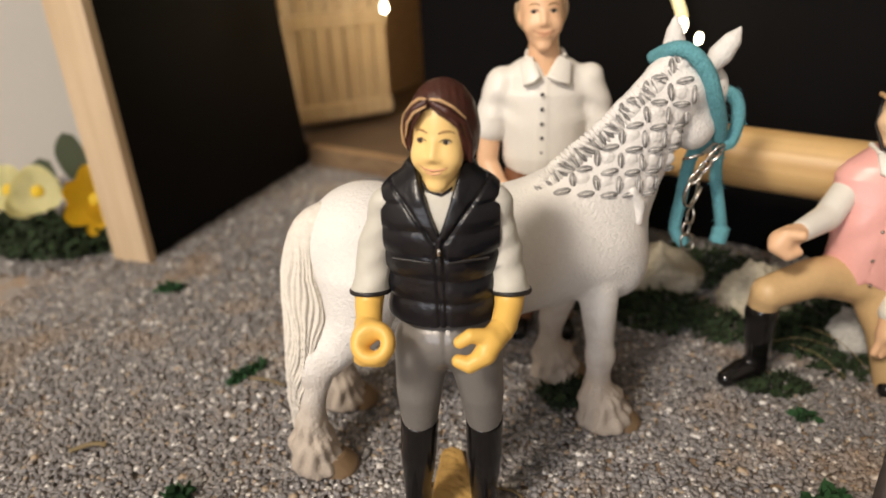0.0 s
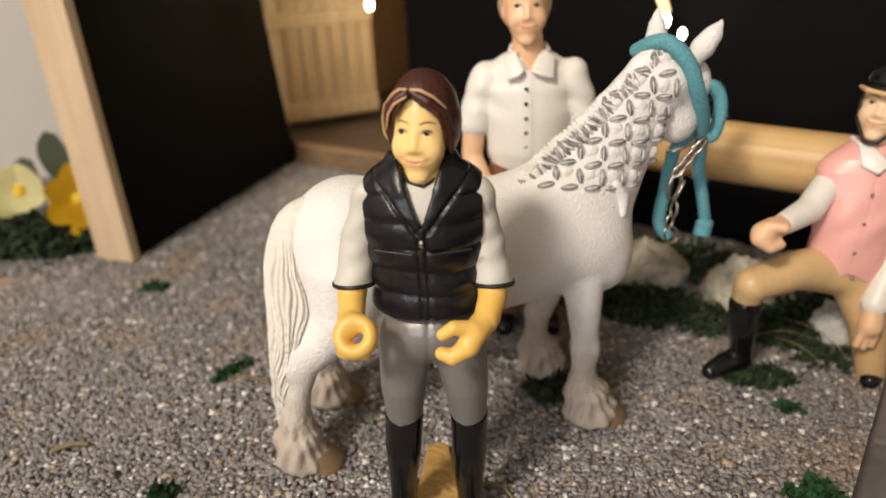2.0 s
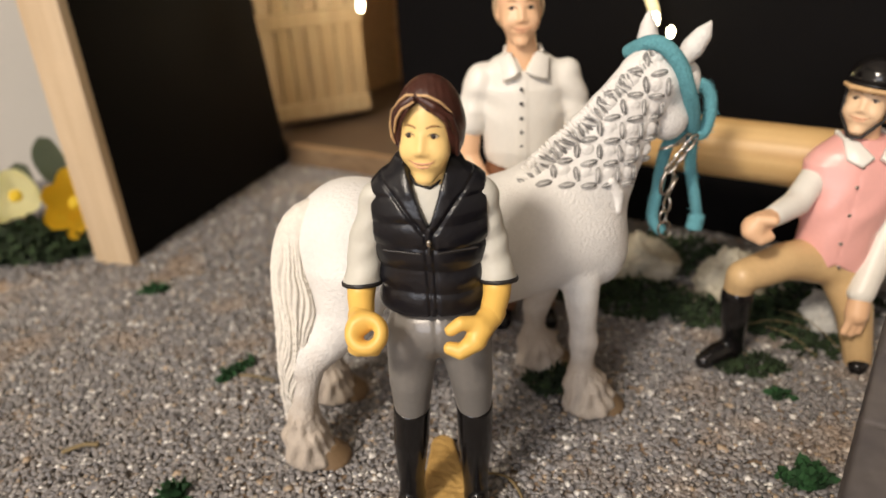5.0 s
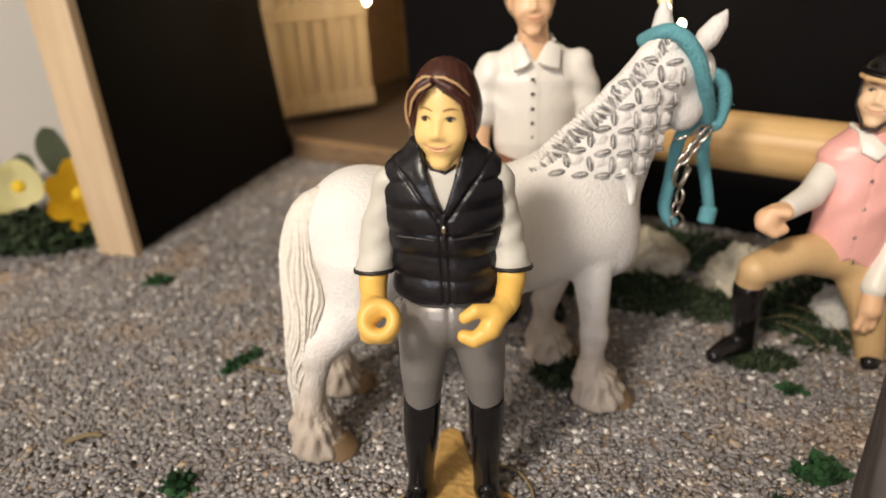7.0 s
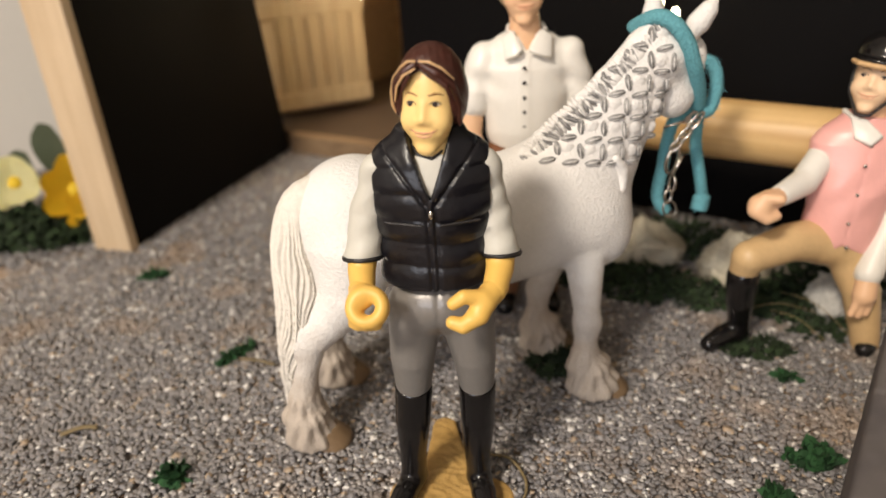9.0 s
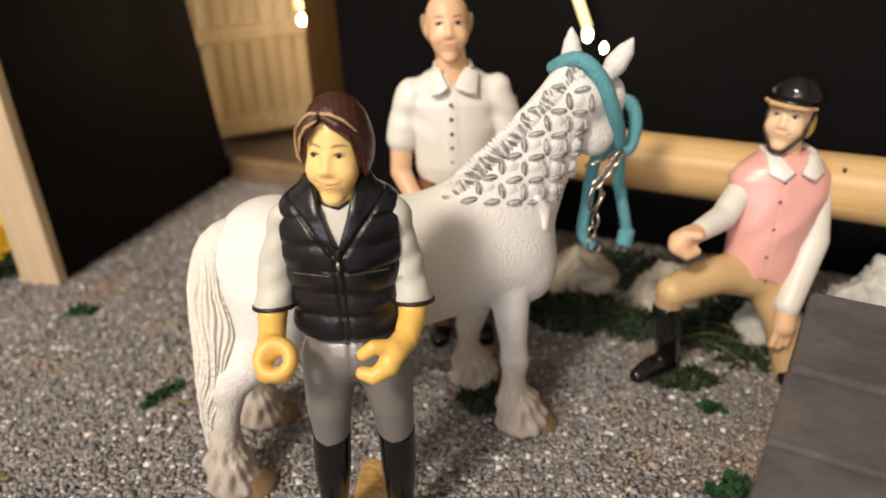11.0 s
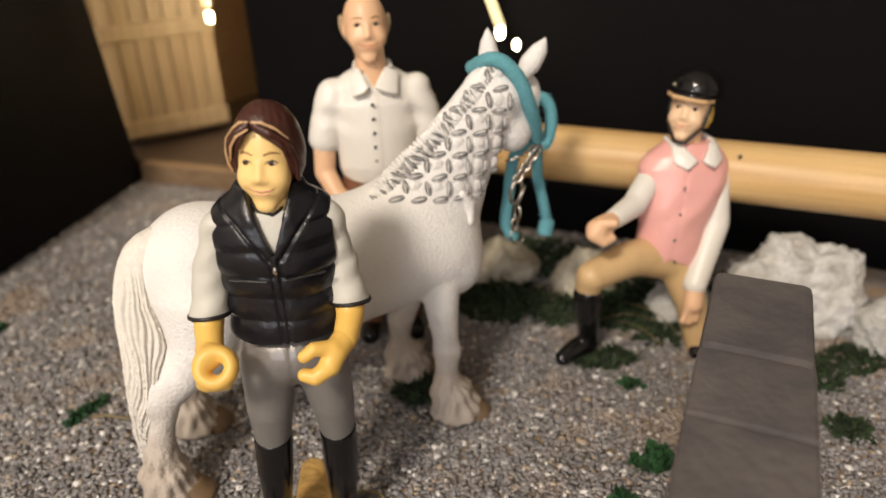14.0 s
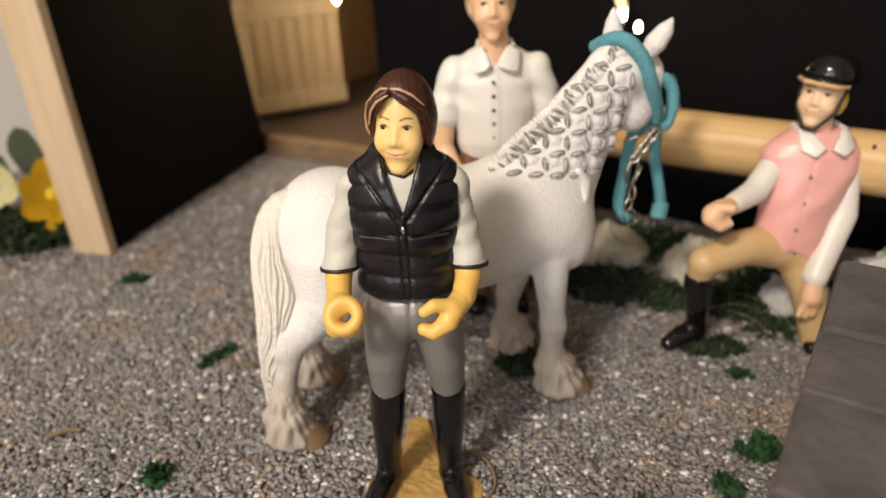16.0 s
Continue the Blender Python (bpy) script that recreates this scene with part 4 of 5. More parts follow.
    def hand_b(x, y, z):
        d = limb(x, y, z, [(1.962, 2.995, 0.45, 0.050), (1.945, 2.96, 0.36, 0.055)])
        for k in (-1, 0, 1):
            d = smin(d, limb(x, y, z, [(1.945 + 0.03 * k, 2.95, 0.34, 0.022), (1.925 + 0.035 * k, 2.94, 0.255 + 0.012 * abs(k), 0.018)]), 0.012)
        return d

    s.solid(hand_b, (1.82, 2.87, 0.20), (2.08, 3.08, 0.52), 0.008, M_FLESH)

    def legs(x, y, z):
        d = smin(ell(x, y, z, (1.85, 3.2, 0.56), (0.20, 0.16, 0.12)), limb(x, y, z, [(1.80, 3.17, 0.575, 0.118), (1.60, 3.09, 0.605, 0.098), (1.37, 3.0, 0.575, 0.082), (1.365, 3.02, 0.50, 0.072)]), 0.04)
        return smin(d, limb(x, y, z, [(1.92, 3.17, 0.55, 0.12), (1.985, 3.06, 0.33, 0.090), (2.035, 3.03, 0.10, 0.072), (2.05, 3.03, 0.03, 0.068)]), 0.04)

    s.solid(legs, (1.25, 2.88, -0.02), (2.18, 3.38, 0.72), 0.010, M_TAN)

    def boots(x, y, z):
        d = limb(x, y, z, [(1.365, 3.02, 0.455, 0.080), (1.385, 3.06, 0.30, 0.073), (1.415, 3.11, 0.16, 0.060), (1.42, 3.12, 0.07, 0.056)])
        d = smin(d, limb(x, y, z, [(1.44, 3.14, 0.055, 0.052), (1.33, 3.08, 0.06, 0.058), (1.245, 3.03, 0.045, 0.046)]), 0.03)
        e = limb(x, y, z, [(2.06, 3.03, 0.03, 0.062), (2.02, 2.97, 0.025, 0.045)])
        return np.maximum(np.minimum(d, e), -0.005 - z)

    s.solid(boots, (1.17, 2.88, -0.01), (2.2, 3.24, 0.56), 0.012, M_BLACK)
    for p in ((1.905, 3.115, 1.085), (1.875, 3.078, 1.0), (1.86, 3.062, 0.86), (1.835, 3.04, 0.72), (1.84, 3.02, 0.60)):
        s.blob(p, (0.010, 0.008, 0.010), M_SILVER)
    for i in range(len(s.verts)):
        s.verts[i] = s.verts[i] - np.array(o)
    ob = s.done("toy_seated_rider", at=Matrix.Translation(o * U))
    tagged(ob, "seated toy rider in pink waistcoat, tan breeches and black helmet", "toy figure")


woman()
man()
girl()

HORSE = pose(-0.77 * U, 2.60 * U, -0.005 * U, 0, 0, 14)


def neck(x, y, z):
    return limb(x, y, z, [(1.16, 0, 0.96, 0.30), (1.37, -0.01, 1.19, 0.235), (1.52, 0.0, 1.41, 0.180), (1.63, 0.02, 1.59, 0.125)], 0.62)


def smooth_line(points, per=4):
    """More points along a smooth line; the radius goes with them."""
    p = np.array(points, float)
    n = len(p)
    out = []
    for i in range(n - 1):
        a, b, c, d = p[max(i - 1, 0)], p[i], p[i + 1], p[min(i + 2, n - 1)]
        for k in range(per):
            t = k / per
            out.append(0.5 * (2 * b + (c - a) * t + (2 * a - 5 * b + 4 * c - d) * t * t + (3 * b - a - 3 * c + d) * t**3))
    return [tuple(q) for q in out + [p[-1]]]


def tufted(x, y, z, cx, cy, count, depth):
    """Furrows that run down round an upright axis."""
    a = np.arctan2(y - cy, x - cx)
    return depth * (0.7 * np.sin(count * a + 2.2 * np.sin(9 * z + 2 * a) + 14 * z) + 0.65 * np.sin(6 * a - 42 * z + 2 * np.sin(3 * a)))


def horse():
    s = Sculpture()

    def body(x, y, z):
        d = limb(x, y, z, [(0.29, 0, 0.985, 0.27), (0.55, 0, 0.935, 0.30), (0.90, 0, 0.905, 0.31), (1.22, 0, 0.93, 0.29)], 0.88)
        d = smin(d, ell(x, y, z, (0.28, 0, 1.03), (0.25, 0.25, 0.255)), 0.08)
        d = smin(d, ell(x, y, z, (1.36, 0, 0.88), (0.205, 0.225, 0.255)), 0.08)
        d = smin(d, ell(x, y, z, (1.425, 0, 0.80), (0.130, 0.19, 0.165)), 0.06)
        d = smin(d, neck(x, y, z), 0.10)
        d = smin(d, limb(x, y, z, [(1.69, 0.03, 1.57, 0.125), (1.80, 0.11, 1.44, 0.125), (1.93, 0.24, 1.30, 0.088), (2.0, 0.32, 1.235, 0.076)]), 0.06)
        d = smin(d, ell(x, y, z, (1.77, 0.03, 1.40), (0.10, 0.085, 0.11)), 0.04)
        d = smin(d, ell(x, y, z, (1.90, 0.10, 1.53), (0.055, 0.055, 0.10)), 0.03)
        # the elbow's crease behind the foreleg, and the flank's hollow before the thigh
        d = d + 0.016 * np.exp(-(((x - 1.17) / 0.05) ** 2) - ((z - 0.68) / 0.07) ** 2) + 0.02 * np.exp(-(((x - 0.47) / 0.07) ** 2) - ((z - 0.82) / 0.16) ** 2)
        for tip in ([(1.81, 0.05, 1.62, 0.03), (1.868, 0.04, 1.70, 0.052), (1.905, 0.035, 1.75, 0.042), (1.935, 0.03, 1.80, 0.014)], [(1.68, 0.10, 1.68, 0.03), (1.685, 0.11, 1.75, 0.048), (1.683, 0.11, 1.80, 0.036), (1.68, 0.11, 1.855, 0.012)]):
            d = smin(d, limb(x, y, z, tip), 0.02)
        for k, hx, ex in ((-1, 1.30, 1.30), (1, 1.19, 1.27)):
            d = smin(d, limb(x, y, z, [(ex, k * 0.14, 0.74, 0.098), (ex, k * 0.168, 0.61, 0.080), (0.5 * (hx + ex) + 0.005, k * 0.185, 0.47, 0.064), (hx + 0.005, k * 0.195, 0.38, 0.063), (hx, k * 0.20, 0.27, 0.056), (hx, k * 0.205, 0.19, 0.07)]), 0.022)
            d = smin(d, ell(x, y, z, (hx + 0.008, k * 0.195, 0.40), (0.066, 0.064, 0.06)), 0.03)
            d = smin(d, limb(x, y, z, [(hx, k * 0.205, 0.20, 0.070), (hx + 0.020, k * 0.21, 0.13, 0.108), (hx + 0.032, k * 0.215, 0.075, 0.126)]) + tufted(x, y, z, hx, k * 0.21, 12, 0.011), 0.04)
        for k, hx in ((-1, -0.06), (1, 0.07)):
            d = smin(d, limb(x, y, z, [(0.25, k * 0.12, 0.90, 0.20), (0.21, k * 0.165, 0.74, 0.145), (0.13 + hx * 0.4, k * 0.185, 0.63, 0.100), (hx + 0.075, k * 0.20, 0.53, 0.068), (hx + 0.035, k * 0.21, 0.41, 0.058), (hx + 0.005, k * 0.215, 0.27, 0.062)]), 0.04)
            d = smin(d, limb(x, y, z, [(hx + 0.045, k * 0.20, 0.60, 0.045), (hx + 0.03, k * 0.205, 0.53, 0.05)]), 0.04)
            d = smin(d, limb(x, y, z, [(hx + 0.005, k * 0.22, 0.24, 0.074), (hx, k * 0.222, 0.15, 0.104), (hx + 0.01, k * 0.225, 0.075, 0.114)]) + tufted(x, y, z, hx + 0.01, k * 0.22, 12, 0.011), 0.04)
        return np.maximum(d, 0.02 - z)

    s.solid(body, (-0.25, -0.36, 0.0), (2.12, 0.45, 1.88), 0.0135, M_HORSE)
    for hx, hy in ((1.375, -0.225), (1.265, 0.225), (-0.005, -0.235), (0.125, 0.235)):
        s.solid(lambda x, y, z: np.maximum(limb(x, y, z, [(hx, hy, 0.11, 0.06), (hx + 0.045, hy, 0.0, 0.10)]), np.maximum(-z, z - 0.10)), (hx - 0.12, hy - 0.12, 0), (hx + 0.17, hy + 0.12, 0.12), 0.012, M_HOOF)

    def tail(x, y, z):
        d = limb(x, y, z, smooth_line([(0.16, 0, 1.17, 0.07), (0.06, -0.02, 1.11, 0.092), (0.01, -0.06, 0.95, 0.100), (0.0, -0.12, 0.76, 0.104), (-0.045, -0.17, 0.58, 0.078), (-0.085, -0.19, 0.38, 0.050), (-0.11, -0.20, 0.20, 0.018)]), 0.9)
        mid_x = np.interp(z, [0.20, 0.38, 0.58, 0.76, 0.95, 1.11], [-0.11, -0.085, -0.045, 0.0, 0.01, 0.06])
        mid_y = np.interp(z, [0.20, 0.38, 0.58, 0.76, 0.95, 1.11], [-0.20, -0.19, -0.17, -0.12, -0.06, -0.02])
        a = np.arctan2(y - mid_y, x - mid_x)
        wave = a + 0.35 * np.sin(5 * z + 1.0) + 0.12 * np.sin(17 * z + 3 * a)
        fade = np.clip((1.17 - z) / 0.2, 0, 1)
        return d + (0.0065 * np.sin(33 * wave) + 0.0045 * np.sin(13 * wave + 1.5 * np.sin(7 * z))) * fade

    s.solid(tail, (-0.24, -0.32, 0.06), (0.26, 0.12, 1.28), 0.0055, M_TAIL)
    # knotted mane net on the near side of the neck, and tufts along its crest
    rng = random.Random(3)

    def near_side(x, z):
        y = np.linspace(-0.5, 0, 160)
        xx, zz = np.full_like(y, x), np.full_like(y, z)
        inside = np.flatnonzero(body(xx, y, zz) < 0)
        return (y[inside[0]], neck(xx, y, zz).min()) if len(inside) else (None, 0)

    step = 0.095
    for i in range(0, 11):
        for j in range(0, 10):
            for k in (0, 1):
                x = 0.98 + step * i + (step / 2 if k == 0 else 0) + 0.012 * j
                z = 1.225 + step * j + (step / 2 if k == 1 else 0) - 0.012 * i
                y, deep = near_side(x, z)
                if y is None or deep > -0.02 or z > 1.70 or z < 1.14 or x > 1.74:
                    continue
                turn = Matrix.Rotation(radians((0 if k == 0 else 90) + rng.uniform(-6, 6) - 4), 4, "Y")
                s.blob((x, y + 0.004, z), (0.043, 0.021, 0.0155), M_BEAD, turn=turn, n=10)
                for side in (-0.0062, 0.0062):
                    lift = turn.to_3x3() @ Vector((0, 0, side))
                    s.blob((x + lift.x, y - 0.0115, z + lift.z), (0.031, 0.004, 0.0022), M_HORSE, turn=turn, n=6)
                if k == 0:
                    y, deep = near_side(x, z + step / 2)
                    if y is not None and deep < -0.02:
                        s.blob((x, y + 0.004, z + step / 2), (0.033, 0.010, 0.033), M_HORSE, n=12)
    crest = curve_through([(1.0, -0.03, 1.20), (1.13, -0.03, 1.325), (1.30, -0.03, 1.455), (1.45, -0.01, 1.575), (1.56, 0.01, 1.66), (1.64, 0.02, 1.725)], 12)
    for i, p in enumerate(crest):
        turn = Matrix.Rotation(radians(-138 + 22 * math.sin(i * 0.9) + rng.uniform(-8, 8)), 4, "Y")
        s.blob((p.x + 0.02, p.y - 0.05, p.z - 0.035), (rng.uniform(0.035, 0.06), 0.02, rng.uniform(0.006, 0.011)), M_BEAD if i % 2 else M_HORSE, turn=turn, n=8)
        s.blob((p.x + 0.005, p.y - 0.01, p.z - 0.01), (0.035, 0.03, 0.012), M_HORSE, turn=turn, n=8)
    lappet = [(1.425, 1.19, 0.020), (1.462, 1.13, 0.028), (1.464, 1.09, 0.024), (1.460, 1.05, 0.016)]
    s.tube([(x, near_side(x, z)[0] or -0.1, z, r) for x, z, r in lappet], 0.006, M_HORSE)
    s.blob((1.905, 0.06, 1.55), (0.010, 0.014, 0.014), M_EYE)
    ob = s.done("toy_horse", at=HORSE)
    tagged(ob, "white toy draught horse with knotted grey mane and feathered legs", "toy horse")


horse()


def halter():
    e = empty("halter", (0, 0, 0), label="teal felt halter with a chain on the white toy horse", category="halter")
    e.matrix_world = HORSE
    band = curve_through([(1.60, 0.12, 1.69), (1.63, 0.0, 1.745), (1.68, -0.055, 1.735), (1.745, -0.085, 1.655), (1.80, -0.075, 1.54), (1.86, -0.03, 1.43), (1.905, 0.03, 1.33)])
    part("cheek_strap", sweep(band, 0.034, 10), M_TEAL, e, smooth=True)
    nose = curve_through([(1.915, 0.02, 1.30), (1.955, 0.02, 1.31), (1.990, 0.04, 1.39), (1.992, 0.06, 1.47), (1.955, 0.08, 1.52), (1.905, 0.09, 1.50)])
    part("nose_strap", sweep(nose, 0.030, 10), M_TEAL, e, smooth=True)
    lead = curve_through([(1.90, 0.10, 1.31), (1.83, 0.12, 1.22), (1.79, 0.10, 1.02), (1.765, 0.08, 0.88), (1.81, 0.06, 0.80)])
    part("lead_strap", sweep(lead, 0.030, 10), M_TEAL, e, smooth=True)
    tail = curve_through([(1.95, 0.10, 1.26), (1.97, 0.12, 1.10), (2.0, 0.10, 0.94), (2.02, 0.10, 0.84), (2.005, 0.09, 0.77)])
    part("strap_end", sweep(tail, [0.028] * (len(tail) - 9) + [0.042] * 9, 10), M_TEAL, e, smooth=True)

    rng = random.Random(11)
    for line, count in ((band, 420), (nose, 380), (lead, 260), (tail, 260)):
        bm = bmesh.new()
        for _ in range(count):
            k = rng.randrange(len(line) - 1)
            p = line[k].lerp(line[k + 1], rng.random())
            d = Vector((rng.gauss(0, 1), rng.gauss(0, 1), rng.gauss(0, 1))).normalized()
            side = d.orthogonal().normalized() * 0.0022
            bend = Vector((rng.gauss(0, 1), rng.gauss(0, 1), rng.gauss(0, 1))) * 0.005
            a, tip = p + d * 0.024, p + d * rng.uniform(0.034, 0.047) + bend
            bm.faces.new([bm.verts.new(v * U) for v in (a - side, a + side, tip)])
        part("felt_fibres", bm, M_TEAL, e, "loose teal felt fibres")

    def link(place, length, width, wire, turn):
        pts = []
        for i in range(20):
            a = 2 * math.pi * i / 20
            pts.append(turn @ Vector((width * math.cos(a), 0, length * math.sin(a))) + Vector(place))
        part("chain_link", sweep(pts, wire, 7, True), M_SILVER, e, "nickel chain link", True)

    def turned(a, b):
        return Matrix.Rotation(radians(a), 3, "Y") @ Matrix.Rotation(radians(b), 3, "Z")

    for i in range(6):
        p = Vector((1.885, -0.01, 1.285)).lerp(Vector((1.775, -0.035, 1.175)), i / 5)
        link(p, 0.034, 0.020, 0.0065, turned(45, 90 * (i % 2) + 20))
    link((1.74, -0.06, 1.285), 0.045, 0.035, 0.005, turned(80, 70))
    link((1.765, -0.03, 1.10), 0.062, 0.036, 0.009, turned(10, 15))
    link((1.79, -0.03, 1.075), 0.050, 0.030, 0.008, turned(25, 60))
    link((1.775, -0.03, 0.985), 0.040, 0.022, 0.007, turned(5, 100))
    link((1.76, -0.03, 0.925), 0.034, 0.022, 0.007, turned(0, 20))
    link((1.775, -0.03, 0.855), 0.046, 0.034, 0.006, turned(-30, 10))


halter()


def figure_base():
    def plate(x, y, z):
        d = np.sqrt((x + 0.18) ** 2 + (y + 0.02) ** 2) - 0.085
        d = smin(d, np.sqrt((x - 0.14) ** 2 + (y + 0.05) ** 2) - 0.115, 0.05)
        d = smin(d, limb(x, y, 0 * z, [(-0.01, 0.0, 0, 0.12), (-0.035, 0.22, 0, 0.085), (-0.05, 0.40, 0, 0.055)]), 0.05)
        relief = 0.004 * np.sin(46 * x + 5 * np.sin(31 * y)) * np.sin(52 * y + 4 * np.sin(23 * x))
        return np.maximum(d, np.abs(z + 0.002 - relief * (d < -0.02)) - 0.014)

    s = Sculpture()
    s.solid(plate, (-0.36, -0.2, -0.03), (0.32, 0.48, 0.03), 0.0075, M_BASE)
    ob = s.done("figure_base", at=Matrix.Translation(Vector((-0.10, 2.06, 0.0)) * U))
    tagged(ob, "ochre plastic base plate with carved stone pattern under the rider", "base")


figure_base()


# ---- rocks, moss, flowers ----
def rock(place, size, seed, mat, label, turn=0):
    c = Vector((seed * 3.1, seed * 1.7, seed))

    h = max(size) / 24
    verts, faces = net(lambda x, y, z: ell(x, y, z, (0, 0, 0), size), [-v * 1.05 for v in size], [v * 1.05 for v in size], h)
    rng = random.Random(seed)
    cuts = []
    for _ in range(9):
        n = Vector((rng.uniform(-1, 1), rng.uniform(-1, 1), rng.uniform(-0.4, 1))).normalized()
        cuts.append((n, rng.uniform(0.62, 0.86)))
    out = []
    for v in verts:
        p = Vector(v)
        q = Vector((p.x / size[0], p.y / size[1], p.z / size[2]))
        for n, far in cuts:
            over = q.dot(n) - far
            if over > 0:
                q -= n * over * 0.9
        k = 1 + 0.12 * noise.noise(q * 2.3 + c) + 0.07 * noise.noise(q * 6 + c) + 0.05 * noise.noise(q * 13 + c) + 0.025 * noise.noise(q * 29 + c)
        q *= k
        out.append((q.x * size[0], q.y * size[1], q.z * size[2]))
    ob = mesh_object("rock", np.array(out) * U, [tuple(int(i) for i in q) for q in faces], [mat])
    ob.matrix_world = Matrix.Translation(Vector(place) * U) @ Matrix.Rotation(radians(turn), 4, "Z")
    tagged(ob, label, "rock", group="rocks along the barn wall")


rock((2.77, 3.22, 0.215), (0.42, 0.29, 0.40), 2, M_ROCK, "large pale quartz rock with rough crystals")
rock((3.24, 2.86, 0.07), (0.30, 0.26, 0.26), 5, M_ROCK_GREY, "grey rock beside the large quartz rock")
rock((1.61, 3.78, 0.07), (0.24, 0.20, 0.25), 7, M_ROCK_TAN, "pale rock behind the seated rider")
rock((1.14, 4.12, 0.09), (0.26, 0.22, 0.22), 9, M_ROCK_TAN, "pale brownish rock beside dark moss")
rock((2.08, 3.42, 0.10), (0.21, 0.16, 0.19), 12, M_ROCK_GREY, "small pale grey rock at the rider's back")


def tuft(name, place, size, count, blade, mat, label, category, seed, kind="", turn=0):
    """A clump of many small bent blades."""
    rng = random.Random(seed)
    verts, faces = [], []
    for _ in range(count):
        a, r = rng.uniform(0, 2 * math.pi), math.sqrt(rng.random())
        h = rng.random() * (1 - 0.6 * r)
        p = Vector((size[0] * r * math.cos(a), size[1] * r * math.sin(a), size[2] * h))
        d = Vector((rng.gauss(0, 1), rng.gauss(0, 1), rng.gauss(0.4, 0.7))).normalized() * blade * rng.uniform(0.6, 1.4)
        w = d.orthogonal().normalized() * blade * rng.uniform(0.14, 0.3)
        up = d.cross(w).normalized() * blade * 0.12
        i = len(verts)
        verts += [p - w, p + w, p + d * 0.6 + w * 1.1 + up, p + d * 0.6 - w * 1.1 + up, p + d]
        faces += [(i, i + 1, i + 2, i + 3), (i + 3, i + 2, i + 4)]
    ob = mesh_object(name, np.array([tuple(v) for v in verts]) * U, faces, [mat], smooth=False)
    ob.location, ob.rotation_euler.z = Vector(place) * U, radians(turn)
    return tagged(ob, label, category, kind=kind)


for n, (x, y, sx, sy, sz, c) in enumerate(((1.05, 3.75, 0.30, 0.25, 0.12, 500), (1.45, 3.58, 0.28, 0.18, 0.11, 380), (1.75, 3.48, 0.28, 0.20, 0.18, 520), (1.50, 3.02, 0.20, 0.09, 0.05, 260), (0.75, 3.95, 0.35, 0.25, 0.10, 500), (1.93, 3.2, 0.2, 0.13, 0.05, 170), (2.85, 2.75, 0.22, 0.14, 0.06, 260), (2.55, 2.65, 0.15, 0.12, 0.05, 200), (2.45, 2.25, 0.10, 0.08, 0.05, 160), (0.42, 2.92, 0.14, 0.12, 0.08, 240), (2.1, 3.7, 0.4, 0.3, 0.15, 500), (1.35, 4.3, 0.5, 0.3, 0.2, 600))):
    tuft("moss_clump", (x, y, -0.01), (sx, sy, sz), c, 0.055, M_MOSS, "clump of dark green fibrous moss at the rocks' foot", "moss", 20 + n)
tuft("foliage_tuft", (-1.36, 3.08, 0.0), (0.125, 0.03, 0.05), 150, 0.04, M_FOLIAGE, "narrow strip of green model foliage lying on the grit", "foliage", 59, turn=56)
for n, (x, y, sx, sy, sz, c) in enumerate(( (1.44, 2.20, 0.095, 0.07, 0.085, 150), (1.20, 1.98, 0.035, 0.045, 0.075, 55), (-1.34, 2.13, 0.05, 0.05, 0.08, 80), (-2.25, 4.06, 0.09, 0.05, 0.04, 70), (0.75, 1.86, 0.16, 0.05, 0.05, 200), (1.55, 2.78, 0.05, 0.03, 0.03, 40))):
    tuft("foliage_tuft", (x, y, 0.0), (sx, sy, sz), c, 0.055, M_FOLIAGE, "small tuft of green model foliage lying on the grit", "foliage", 60 + n)
for n, (x, y, sx, sy, sz, c) in enumerate(((-3.55, 4.85, 0.55, 0.34, 0.30, 1500), (-3.1, 4.95, 0.35, 0.25, 0.26, 800), (-4.3, 4.9, 0.5, 0.3, 0.30, 900))):
    tuft("moss_clump", (x, y, -0.01), (sx, sy, sz), c, 0.07, M_MOSS, "dark moss clump under the fabric flowers", "moss", 90 + n)


def petal(length, width, cup):
    bm = bmesh.new()
    grid = []
    for i in range(7):
        t = i / 6
        w = width * math.sin(math.pi * (0.12 + 0.80 * t)) ** 0.8
        grid.append([bm.verts.new(Vector((w * (j / 4 - 0.5), length * t, cup * t * t + 0.07 * w * (2 * j / 4 - 1) ** 2)) * U) for j in range(5)])
    for a, b in zip(grid, grid[1:]):
        for j in range(4):
            bm.faces.new((a[j], a[j + 1], b[j + 1], b[j]))
    bmesh.ops.solidify(bm, geom=bm.faces[:], thickness=0.008 * U)
    return bm


def flower(place, tilt, turn, size, mat, label, count=6, cup=0.10, wide=1.25, heart=0.27):
    e = empty("fabric_flower", place, label=label, category="flower", group="fabric flowers")
    for i in range(count):
        p = part("petal", petal(size * (1 - 0.10 * (i % 2)), size * wide, cup * size * (1 + 0.6 * (i % 3))), mat, e, smooth=False)
        p.matrix_local = pose(0, 0, 0, 0, 0, 360 * i / count) @ pose(0, 0, 0, 7 + 3 * (i % 2))
    verts, faces = ball(10)
    mesh_object("flower_centre", verts * np.array((heart, heart, 0.6 * heart)) * size * U, faces, [M_CENTRE], None, e)
    p = part("stem", sweep([(0, 0, -0.02), (0, 0.02, -0.35)], 0.018, 6), M_LEAF, e)
    e.matrix_world = Matrix.Translation(Vector(place) * U) @ pose(0, 0, 0, tilt, 0, turn)


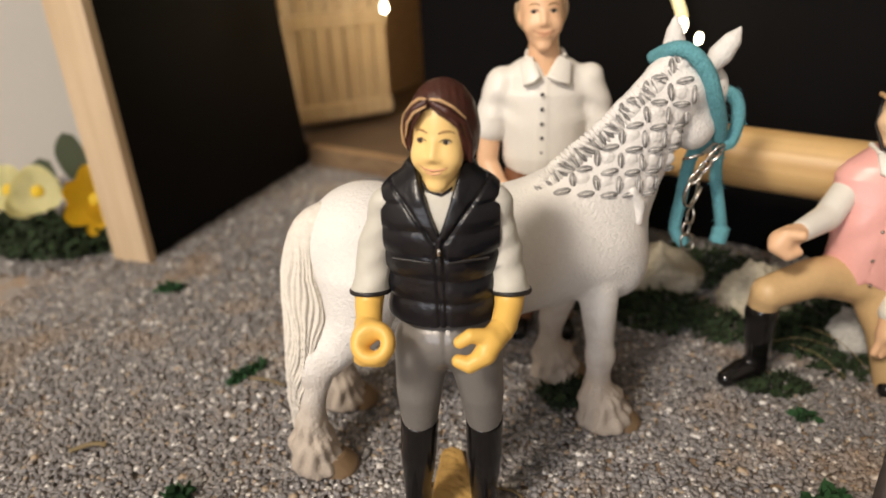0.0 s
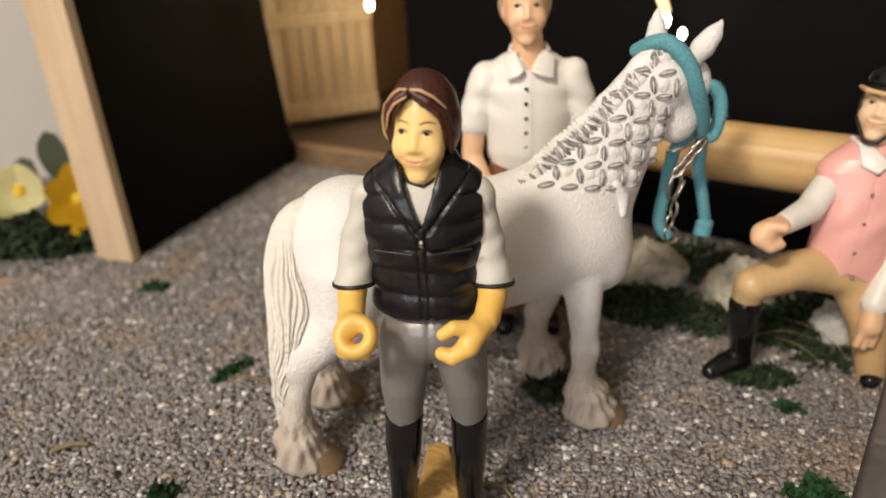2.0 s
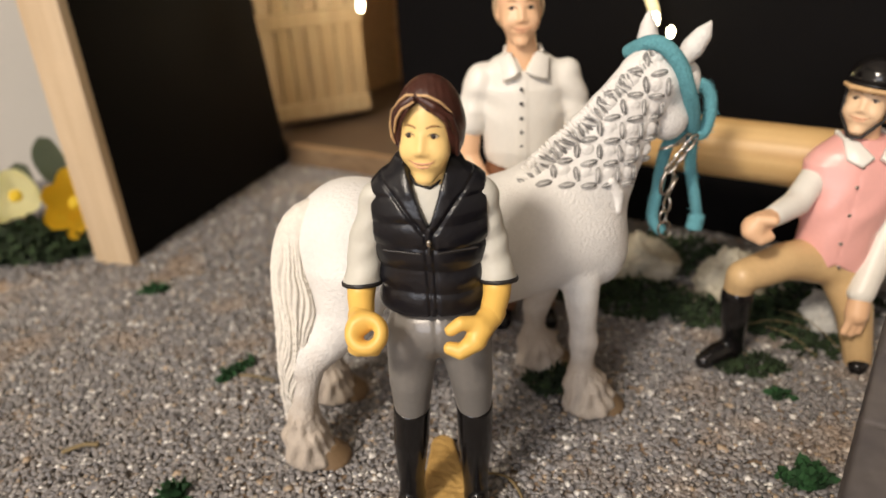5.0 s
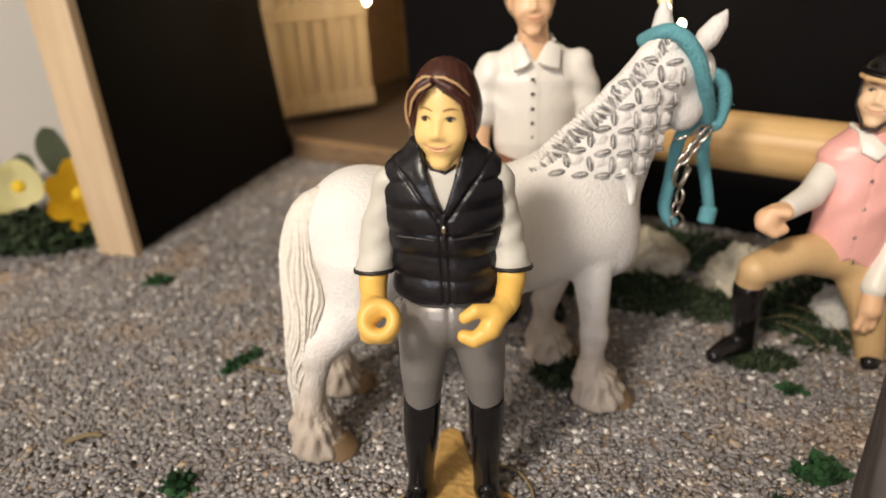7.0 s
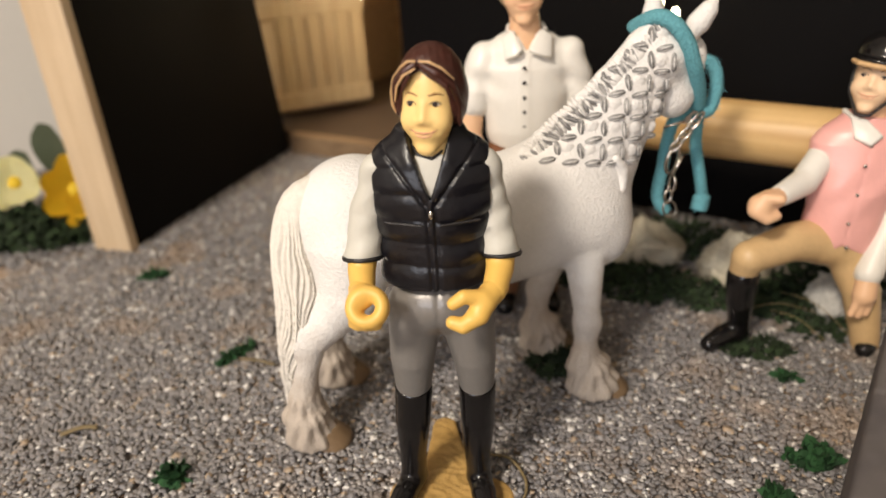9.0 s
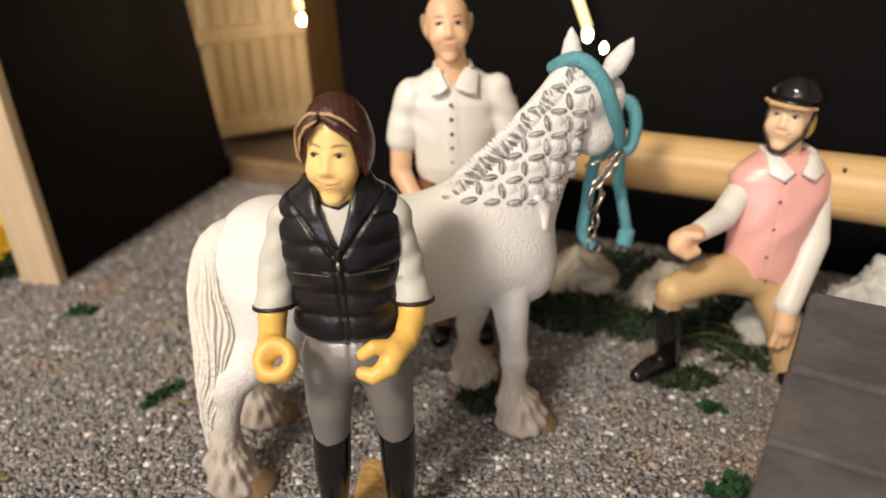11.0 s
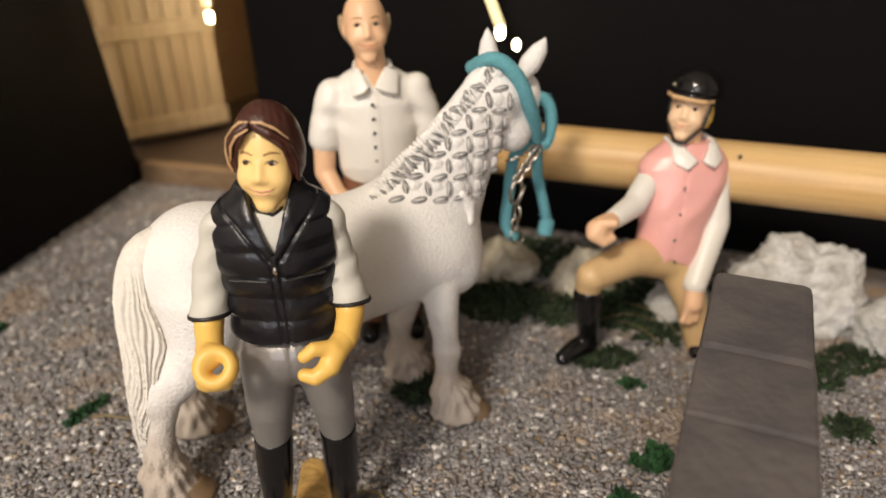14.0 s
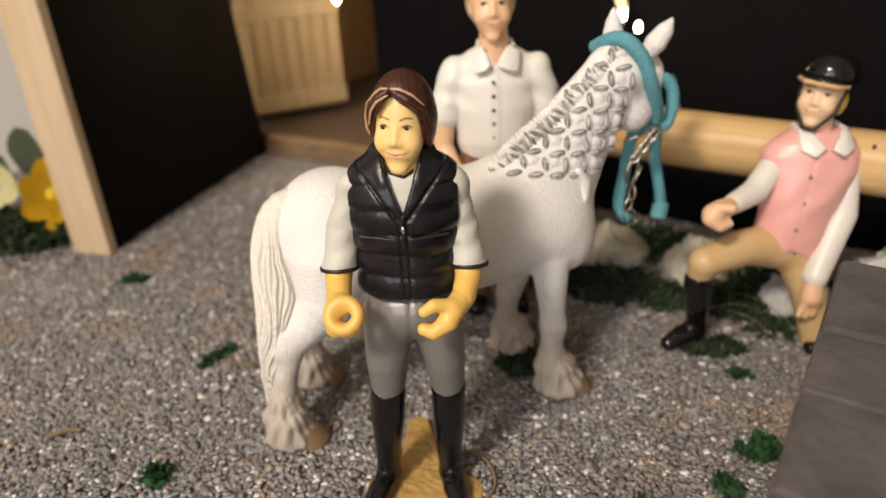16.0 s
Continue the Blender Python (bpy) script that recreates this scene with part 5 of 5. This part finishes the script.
flower((-3.70, 4.95, 0.43), 62, 22, 0.215, M_PETAL_W, "cream fabric flower with a yellow centre")
flower((-3.99, 5.0, 0.43), 60, 10, 0.205, M_PETAL_W, "cream fabric flower, half turned away")
flower((-3.86, 4.90, 0.30), 40, 60, 0.14, M_PETAL_W, "small cream fabric flower hanging over the moss")
flower((-3.20, 4.93, 0.36), 66, 34, 0.29, M_PETAL_Y, "deep yellow fabric flower beside the barn's edge board", wide=0.85, heart=0.22)
flower((-3.08, 4.86, 0.22), 70, 20, 0.20, M_PETAL_Y, "small yellow fabric flower at the foot of the board", wide=0.7)
for p, turn, tilt in (((-3.50, 5.22, 0.42), -30, 78), ((-3.9, 5.2, 0.2), -30, 60), ((-3.30, 5.15, 0.22), -50, 65)):
    lf = part("fabric_leaf", petal(0.40, 0.56, 0.06), M_LEAF, None, smooth=False)
    lf.matrix_world = Matrix.Translation(Vector(p) * U) @ pose(0, 0, 0, tilt, 0, turn)
    tagged(lf, "dark green fabric leaf behind the flowers", "leaf", group="fabric leaves")


def straw(points, radius, label):
    ob = part("dry_straw", sweep([Vector(p) - Vector(points[0]) for p in curve_through(points, 6)], radius, 5), M_STRAW, None, smooth=True)
    ob.location = Vector(points[0]) * U
    tagged(ob, label, "straw", group="dry straws")


M_STRAW = material("dry_straw", (0.22, 0.165, 0.08), 0.7, vary=0.15)
straw([(-1.32, 3.02, 0.02), (-1.22, 2.99, 0.035), (-1.10, 2.96, 0.02)], 0.007, "short dry straw lying beside the green tuft")
straw([(-2.02, 2.42, 0.02), (-1.93, 2.46, 0.03), (-1.86, 2.47, 0.02)], 0.012, "pale splinter lying on the grit")
straw([(1.62, 3.42, 0.03), (1.75, 3.2, 0.09), (1.86, 3.06, 0.03)], 0.0026, "long dry stem in the moss beside the rider")
straw([(1.70, 3.5, 0.10), (1.88, 3.28, 0.13), (2.0, 3.0, 0.04)], 0.0026, "thin dry stem in the moss beside the rider")
straw([(1.52, 3.35, 0.04), (1.70, 3.3, 0.12), (1.95, 3.32, 0.03)], 0.0026, "bent dry stem in the moss beside the rider")
# A loop of thin string, built with the straw's shape and material.
straw([(0.03, 2.25, 0.02), (0.15, 2.22, 0.02), (0.21, 2.08, 0.02), (0.17, 1.96, 0.02), (0.04, 1.90, 0.02), (-0.03, 1.93, 0.02)], 0.007, "thin string curled round the rider's base plate")
